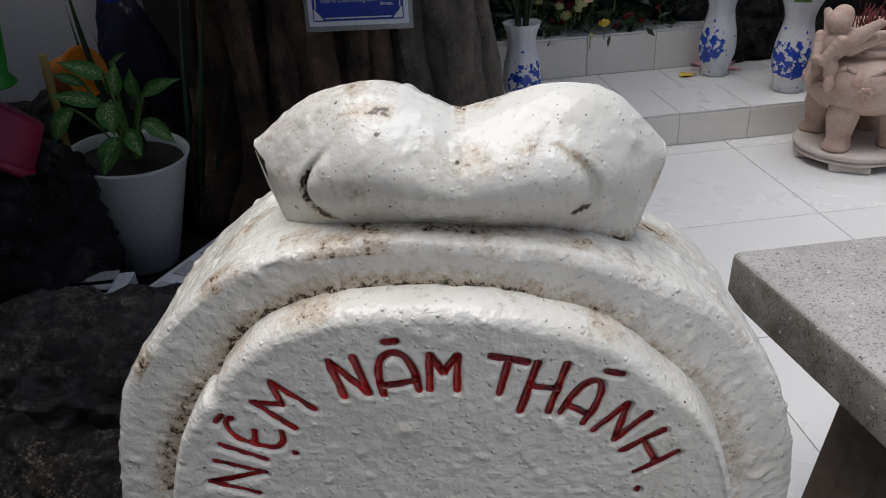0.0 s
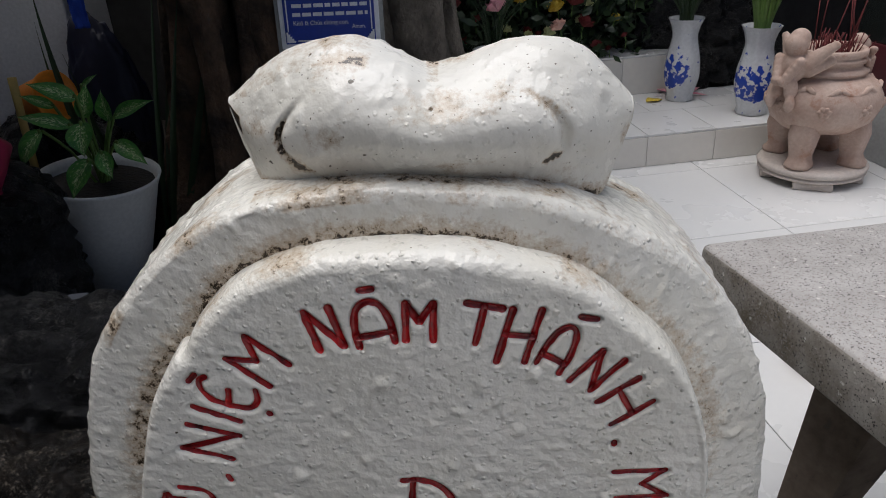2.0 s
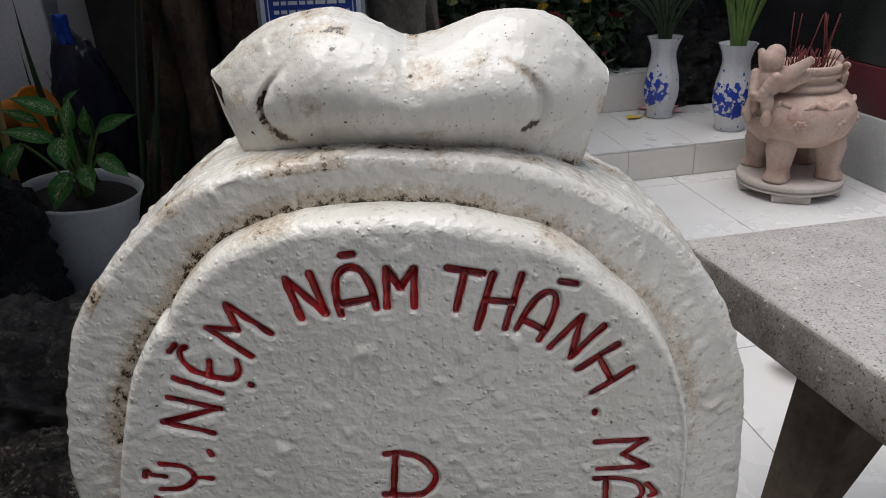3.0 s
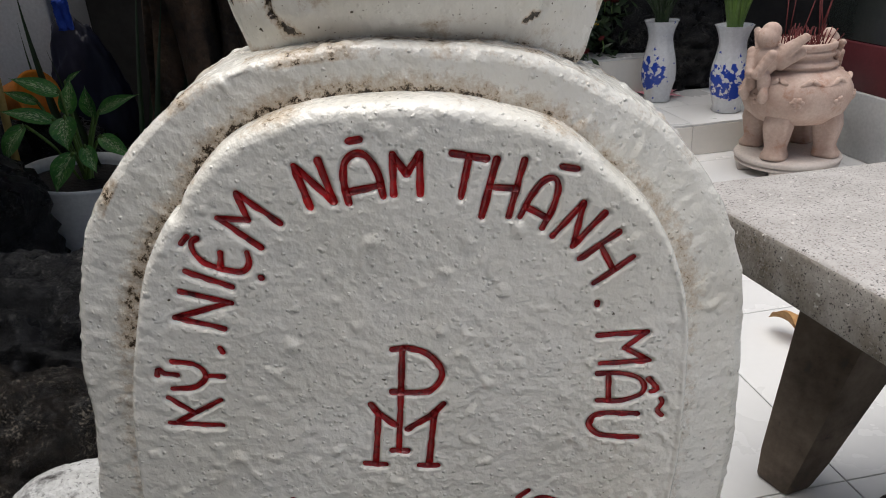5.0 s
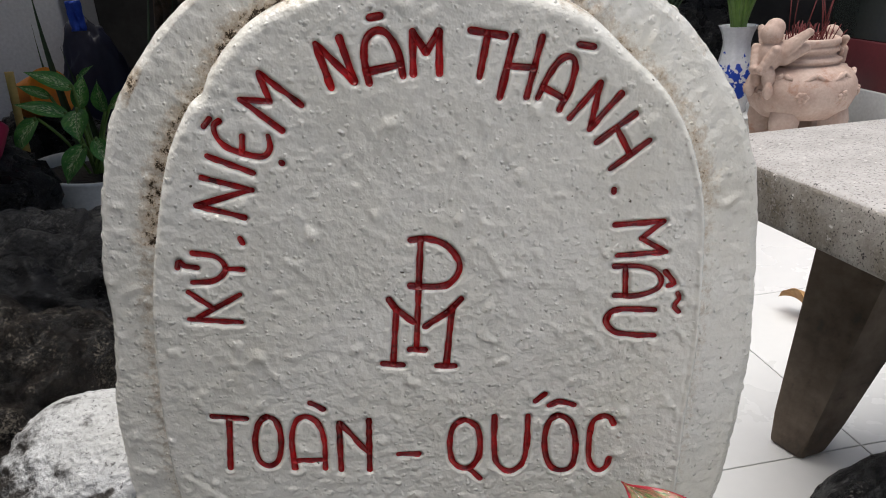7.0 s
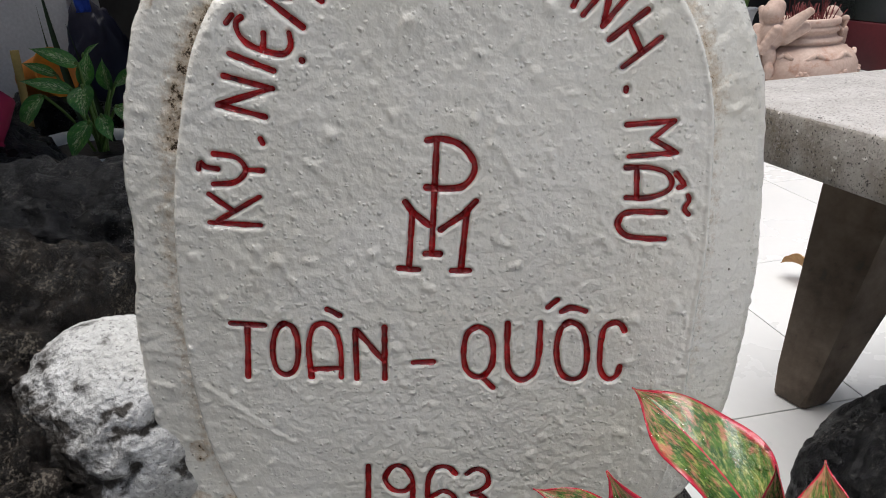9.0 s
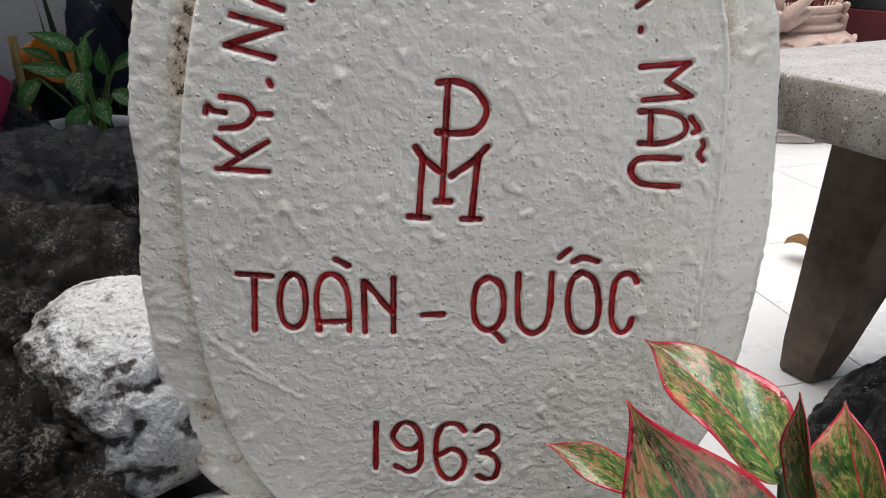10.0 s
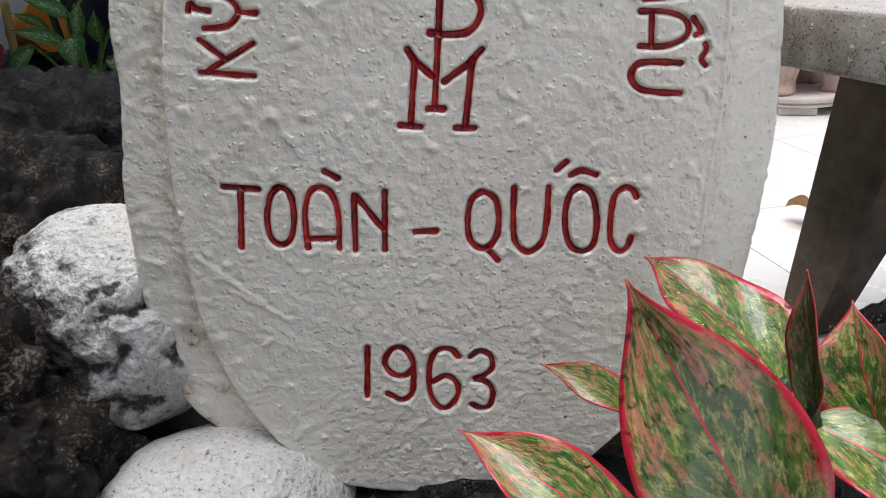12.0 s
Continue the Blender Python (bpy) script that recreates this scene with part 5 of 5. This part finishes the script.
sign = empty("notice_sign", pose(-0.477, 2.49, 0.795, -4, 1.0, 3) @ Matrix.Diagonal((0.9, 1, 0.95, 1)), "blue notice board with white border and lettering on the tree", "sign")
part("backing", box_bm(-0.245, 0.245, -0.006, 0.006, -0.035, 0.62, 0.002), CLEAR_EDGE, sign)
part("border", box_bm(-0.226, 0.226, -0.011, -0.0065, -0.012, 0.60), SIGN_WHITE, sign, smooth=False)
part("face", box_bm(-0.205, 0.205, -0.015, -0.0115, 0.008, 0.58), SIGN_BLUE, sign, smooth=False)
for zz in (0.018, 0.565):
    part("border_line", box_bm(-0.15, 0.15, -0.0185, -0.0155, zz, zz + 0.005), SIGN_WHITE, sign, smooth=False)
for sx in (-1, 1):
    part("border_line", box_bm(sx * 0.19 - 0.0025, sx * 0.19 + 0.0025, -0.0185, -0.0155, 0.06, 0.53), SIGN_WHITE, sign, smooth=False)
    for k in range(5):
        part("corner_ornament", box_bm(sx * (0.196 - 0.008 * k) - 0.004, sx * (0.196 - 0.008 * k) + 0.004, -0.019, -0.0155, 0.014, 0.058 - 0.009 * k, 0.001), SIGN_WHITE, sign, smooth=False)
rnd = random.Random(5)
for row in range(12):
    zz = 0.085 + 0.036 * row
    if row == 0:
        continue
    x = -0.165
    end = 0.04 if row == 0 else 0.165
    while x < end:
        wd = rnd.uniform(0.022, 0.045)
        part("print_bar", box_bm(x, min(x + wd, end + 0.01), -0.0185, -0.0155, zz, zz + 0.015), SIGN_WHITE, sign, smooth=False)
        x += wd + 0.009


def lettering(words, at, size):
    cu = bpy.data.curves.new("lettering", "FONT")
    cu.body, cu.size, cu.extrude = words, size, 0.001
    cu.materials.append(SIGN_WHITE)
    put("lettering", cu, sign, pose(*at, 90, 0, 0))


lettering("Kit\u00f4 l\u00e0 Ch\u00faa ch\u00fang con.", (-0.165, -0.0165, 0.085), 0.026)
lettering("Amen.", (0.10, -0.0165, 0.066), 0.024)

# ---- potted dieffenbachia ----
pot = put("plant_pot", lathe("plant_pot", [(0, 0.0), (0.135, 0.0), (0.145, 0.01), (0.20, 0.30), (0.236, 0.50), (0.250, 0.545), (0.256, 0.56), (0.246, 0.562), (0.236, 0.52), (0.235, 0.50), (0, 0.50)], WHITE_PLASTIC, 64),
          m=pose(-1.60, 2.37, -0.235, 2, 7, 0))
tagged(pot, "tall white tapered plastic plant pot on dark soil", "plant pot")
put("soil", lathe("soil", [(0, 0.522), (0.15, 0.518), (0.236, 0.508)], SOIL, 32, 0.05), pot)
dief = empty("dieffenbachia", pose(-1.53, 2.38, 0.27), "dieffenbachia with pale speckled green leaves in a white pot", "plant")


def dleaf(base, tip, width, seed, face=(0.1, -0.8, 0.55), droop=0.45):
    base, tip = Vector(base), Vector(tip)
    length = (tip - base).length * droop / 2 / math.sin(droop / 2)
    me = leaf_mesh("leaf", length, width * 1.05, droop, 0.28, DIEF, 0.06, seed)
    home = Vector((-1.53, 2.38, 0.27))
    put("leaf", me, dief, frame_to(base - home, tip - home, face) @ pose(0, 0, 0, 0, -math.degrees(droop / 2), 0))
    b = base - home
    vs, fs = tube(catmull([(0.02 * math.sin(seed), 0.02 * math.cos(seed), -0.02), b * 0.5 + Vector((0, 0, 0.02)), b, b + (tip - base) * 0.08], 5), 0.0065, 7)
    put("stalk", mesh_of("stalk", vs, fs, STALK), dief)


dleaf((-1.522, 2.33, 0.658), (-1.668, 2.25, 0.745), 0.068, 1)
dleaf((-1.639, 2.36, 0.62), (-1.757, 2.33, 0.681), 0.045, 2)
dleaf((-1.541, 2.28, 0.559), (-1.728, 2.22, 0.623), 0.062, 3)
dleaf((-1.653, 2.24, 0.556), (-1.745, 2.19, 0.417), 0.088, 4, (-0.3, -0.9, 0.3), 0.8)
dleaf((-1.471, 2.22, 0.585), (-1.45, 2.14, 0.467), 0.105, 5, (0, -0.8, 0.6), 0.8)
dleaf((-1.535, 2.36, 0.567), (-1.477, 2.35, 0.716), 0.068, 6, (0.4, -0.9, 0.1), 0.2)
dleaf((-1.537, 2.42, 0.681), (-1.446, 2.40, 0.738), 0.026, 7)
dleaf((-1.448, 2.40, 0.537), (-1.445, 2.39, 0.677), 0.075, 8, (-0.2, -0.9, 0.2), 0.3)
dleaf((-1.411, 2.38, 0.563), (-1.203, 2.33, 0.638), 0.062, 9)
dleaf((-1.372, 2.26, 0.49), (-1.231, 2.20, 0.404), 0.068, 10, (0.3, -0.8, 0.5), 0.6)
dleaf((-1.424, 2.22, 0.464), (-1.377, 2.17, 0.361), 0.068, 11, (0.2, -0.9, 0.4), 0.5)
dleaf((-1.447, 2.16, 0.453), (-1.524, 2.10, 0.306), 0.095, 12, (-0.2, -0.9, 0.35), 0.7)

# ---- other things behind the rocks ----
pink = put("flower_pot", lathe("flower_pot", [(0, 0), (0.10, 0), (0.11, 0.01), (0.15, 0.16), (0.155, 0.165), (0.17, 0.167), (0.172, 0.20), (0.162, 0.20), (0.15, 0.17), (0, 0.165)], PINK_PLASTIC, 48), m=pose(-1.69, 1.95, 0.65, 152, 34, 0))
tagged(pink, "upturned pink plastic flower pot", "flower pot")
green = put("flower_pot", lathe("flower_pot", [(0, 0), (0.09, 0), (0.10, 0.01), (0.075, 0.04), (0.085, 0.25), (0.10, 0.30), (0.105, 0.31), (0.09, 0.30), (0, 0.28)], GREEN_PLASTIC, 48), m=pose(-1.78, 1.98, 0.74, 0, 8, 0))
tagged(green, "bright green plastic pot on a pink pot", "flower pot")
rock("rock", (-1.95, 1.95, 0.16), (0.45, 0.35, 0.42), 14, ROCK, "dark rock under the plastic pots", 0.25, 0.2, 0, 5)
bucket = put("bucket", lathe("bucket", [(0, 0), (0.085, 0), (0.105, 0.17), (0.115, 0.173), (0.115, 0.181), (0.10, 0.178), (0, 0.05)], ORANGE_PLASTIC, 40), m=pose(-1.95, 2.72, 0.56, 75, 30, 60))
tagged(bucket, "orange plastic bucket lying on its side", "bucket")
rock("rock", (-2.0, 2.9, 0.12), (0.5, 0.35, 0.40), 15, ROCK, "dark rock behind the potted plant", 0.25, 0.2, 0, 5)
vs, fs = tube(catmull([(-1.93, 2.52, -0.25), (-1.90, 2.50, 0.2), (-1.87, 2.50, 0.72)], 6), 0.018, 10, 0.1)
tagged(put("cane", mesh_of("cane", vs, fs, BAMBOO)), "yellow bamboo cane standing by the pot", "cane")
sack = rock("plastic_sack", (-1.75, 3.06, 0.28), (0.21, 0.10, 0.60), 21, NAVY, "dark navy plastic sack standing behind the plants", 0.15, 0.05, 0, 5)
sack["category"] = "sack"
bm = bmesh.new()
bmesh.ops.create_grid(bm, x_segments=10, y_segments=10, size=0.5)
for v in bm.verts:
    v.co = Vector((v.co.x * 0.075, -0.115 - 0.02 * noise.noise(v.co * 4), 0.63 + v.co.y * 0.14))
solid(part("printed_patch", bm, BLUE_CLOTH, sack, "bright blue printed patch", m=pose(0.0, 0.03, 0, 0, 0, 0)), 0.004)
snake = empty("tall_plant", pose(-1.52, 2.75, -0.25), "tall dark strap-leaved plant in the shade", "plant")
rnd = random.Random(31)
for k in range(14):
    a = rnd.uniform(0, 6.28)
    me = leaf_mesh("leaf", rnd.uniform(1.0, 1.5), rnd.uniform(0.025, 0.05), rnd.uniform(-0.2, 0.5), 0.4, DARK_LEAF, 0.0, k, nu=4, nv=14)
    base = Vector((0.12 * math.cos(a), 0.08 * math.sin(a), 0.0))
    put("leaf", me, snake, frame_to(base, base + Vector((0.35 * math.cos(a), 0.2 * math.sin(a), 1)), (0.2 * math.cos(a), -1, 0.1)))

# white tile-clad slabs by the bed
for at, turn, size in (((-1.50, 1.72, -0.03), 8, (0.30, 0.22)), ((-1.10, 1.84, -0.03), -20, (0.24, 0.50))):
    kerb = tagged(part("tiled_slab", box_bm(-size[0] / 2, size[0] / 2, -size[1] / 2, size[1] / 2, -0.24, 0.04, 0.004), SIGN_WHITE, None, m=pose(*at, 0, 0, turn), smooth=False), "white tile-clad slab edge on the soil", "slab")
    for k in range(3):
        part("tile", box_bm(-0.09, 0.09, -0.05, 0.05, 0.041, 0.046, 0.001), PLASTER, kerb, m=pose(0, (k - 1) * 0.13 * size[1] / 0.4, 0), smooth=False)

# ---- flowers on the altar ----
def blossom(at, r, material, seed, label):
    ob = empty("flower", pose(*at, -30, 0, seed * 40), label, "flower", "altar flowers")
    rnd = random.Random(seed)
    for ring, (count, rad, tilt) in enumerate(((7, 1.0, 72), (6, 0.85, 48), (5, 0.65, 25), (3, 0.45, 10))):
        for k in range(count):
            a = 360 / count * k + ring * 25
            me = leaf_mesh("petal", r * rad, r * 1.35 * rad, -1.1, 0.45, material, 0.05, k, nu=5, nv=7)
            put("petal", me, ob, pose(0, 0, 0.1 * r * ring, 0, 0, a) @ pose(0, 0, 0, 0, -(90 - tilt), 0))
    vs, fs = tube(catmull([(0, 0, 0), (0, 0.01, -0.03), (0, 0.03, -0.06)], 4), 0.003, 6)
    put("stalk", mesh_of("stalk", vs, fs, STALK), ob)
    return ob


rnd = random.Random(77)
PETALS = [(PINK_PETAL, "pink carnation"), (PEACH_PETAL, "peach rose"), (YELLOW_PETAL, "yellow blossom"), (CREAM_PETAL, "pale green-cream blossom"), (RED_PETAL, "dark red blossom")]
blossom((0.259, 3.34, 0.765), 0.085, PINK_PETAL, 1, "pink carnation standing in a porcelain vase")
blossom((0.624, 3.66, 0.60), 0.075, PEACH_PETAL, 2, "peach rose in the altar bouquet")
blossom((0.612, 3.70, 0.70), 0.075, YELLOW_PETAL, 3, "yellow blossom in the altar bouquet")
blossom((0.480, 3.64, 0.52), 0.05, CREAM_PETAL, 4, "pale green-cream blossom on the altar")
blossom((0.435, 3.62, 0.58), 0.04, CREAM_PETAL, 5, "pale green-cream blossom on the altar")
blossom((0.530, 3.62, 0.56), 0.04, CREAM_PETAL, 6, "pale green-cream blossom on the altar")
blossom((0.76, 3.72, 0.60), 0.075, RED_PETAL, 7, "dark red blossom among altar leaves")
blossom((0.70, 3.74, 0.72), 0.085, RED_PETAL, 8, "dark red blossom among altar leaves")
for k in range(36):
    p = W(rnd.uniform(0.55, 1.75), rnd.uniform(3.52, 3.75), 0.40 + 0.5 * rnd.random() ** 1.5)
    mt, nm = PETALS[rnd.choice((2, 3, 3, 4, 4, 4, 4))]
    blossom(p, rnd.uniform(0.028, 0.06), mt, k + 10, nm + " among dark leaves on the altar")
foliage_v, foliage_f = [], []
for k in range(2600):
    p = W(rnd.uniform(0.35, 1.86), rnd.uniform(3.58, 4.25), 0.39 + 0.75 * rnd.random() ** 1.3)
    d = Vector((rnd.uniform(-1, 1), rnd.uniform(-1, 0.3), rnd.uniform(-0.6, 1))).normalized()
    s = d.orthogonal().normalized()
    ln, wd = rnd.uniform(0.04, 0.13), rnd.uniform(0.006, 0.028)
    b0 = len(foliage_v)
    foliage_v += [p, p + d * ln * 0.5 + s * wd, p + d * ln, p + d * ln * 0.5 - s * wd]
    foliage_f += [(b0, b0 + 1, b0 + 2, b0 + 3)]
tagged(put("altar_foliage", mesh_of("altar_foliage", foliage_v, foliage_f, DARK_LEAF)), "dark green bouquet leaves on the altar block", "foliage", kind="stuff")
rock("rock", tuple(W(2.25, 3.95, 0.35)), (0.5, 0.4, 0.45), 25, ROCK, "dark grotto rock beside the altar", 0.3, 0.25, 0, 6)
rock("rock", tuple(W(1.2, 4.8, 0.7)), (1.6, 0.5, 0.9), 26, ROCK, "dark grotto rock wall behind the altar", 0.3, 0.25, 0, 6)
rock("rock", tuple(W(0.0, 3.75, 0.2)), (0.45, 0.3, 0.5), 27, ROCK, "dark rock between tree and altar", 0.3, 0.25, 0, 5)
for k, (u, n_) in enumerate(((1.98, 3.42), (2.08, 3.47), (1.93, 3.50))):
    me = leaf_mesh("petal", 0.16, 0.04, 0.3, 0.3, PINK_PETAL, 0.1, k)
    ob = tagged(solid(put("fallen_petal", me, None, pose(*W(u, n_, 0.182), 0, -4, 60 * k)), 0.002), "fallen pink petal on the altar step", "petal")
me = leaf_mesh("petal", 0.13, 0.07, 0.2, 0.2, YELLOW_PETAL, 0.1, 3)
tagged(solid(put("fallen_petal", me, None, pose(*W(1.74, 3.36, 0.176), 0, -2, 30)), 0.002), "yellow petal lying on the altar step", "petal")
me = leaf_mesh("dry_leaf", 0.12, 0.075, 1.2, 0.8, DRY_LEAF, 0.25, 3)
tagged(solid(put("dry_leaf", me, None, pose(1.06, 1.19, 0.045, 20, -30, 100)), 0.0015), "curled brown dry leaf on the tiled floor", "leaf")

# ---- tiles, last ----
tile_me = bpy.data.meshes.new("tile")
b = box_bm(0.0015, T - 0.0015, 0.0015, T - 0.0015, -0.011, 0.0, 0.0012, 1)
b.to_mesh(tile_me)
b.free()
tile_me.materials.append(TILE)
for i in range(-3, 5):
    for j in range(-6, 3):
        u0, n0 = 1.751 + T * i, 1.936 + T * j
        if u0 < -0.48 or n0 > 2.7 or n0 < -4:
            continue
        put("tile", tile_me, floor, pose(u0, n0, 0))


def tiles(parent, name, u_list, a0, a1, upright, fixed):
    """A run of tiles on a step: upright (a riser at n = fixed, from z a0 to a1) or flat (at z = fixed, from n a0 to a1)."""
    for u0, u1 in zip(u_list[:-1], u_list[1:]):
        if upright:
            bm_ = box_bm(u0 + 0.0015, u1 - 0.0015, fixed - 0.011, fixed, a0, a1, 0.0012, 1)
        else:
            bm_ = box_bm(u0 + 0.0015, u1 - 0.0015, a0, a1, fixed, fixed + 0.011, 0.0012, 1)
        part(name, bm_, STEP_TILE if upright else TILE, parent, smooth=False)


tiles(step, "tile", [0.05] + [0.391 + 0.37 * k for k in range(8)], 0.002, 0.157, True, 2.80)
tiles(step, "tile", [0.05] + [0.391 + 0.37 * k for k in range(8)], 2.792, 3.178, False, 0.159)
tiles(step, "tile", [0.05] + [0.206 + 0.37 * k for k in range(8)], 3.181, 3.558, False, 0.159)
tiles(bench, "tile", [0.05, 0.42, 0.82, 1.25, 1.66, 2.02], 0.171, 0.389, True, 3.57)
tiles(bench, "tile", [0.05, 0.42, 0.82, 1.25, 1.66, 2.02], 3.56, 3.95, False, 0.391)
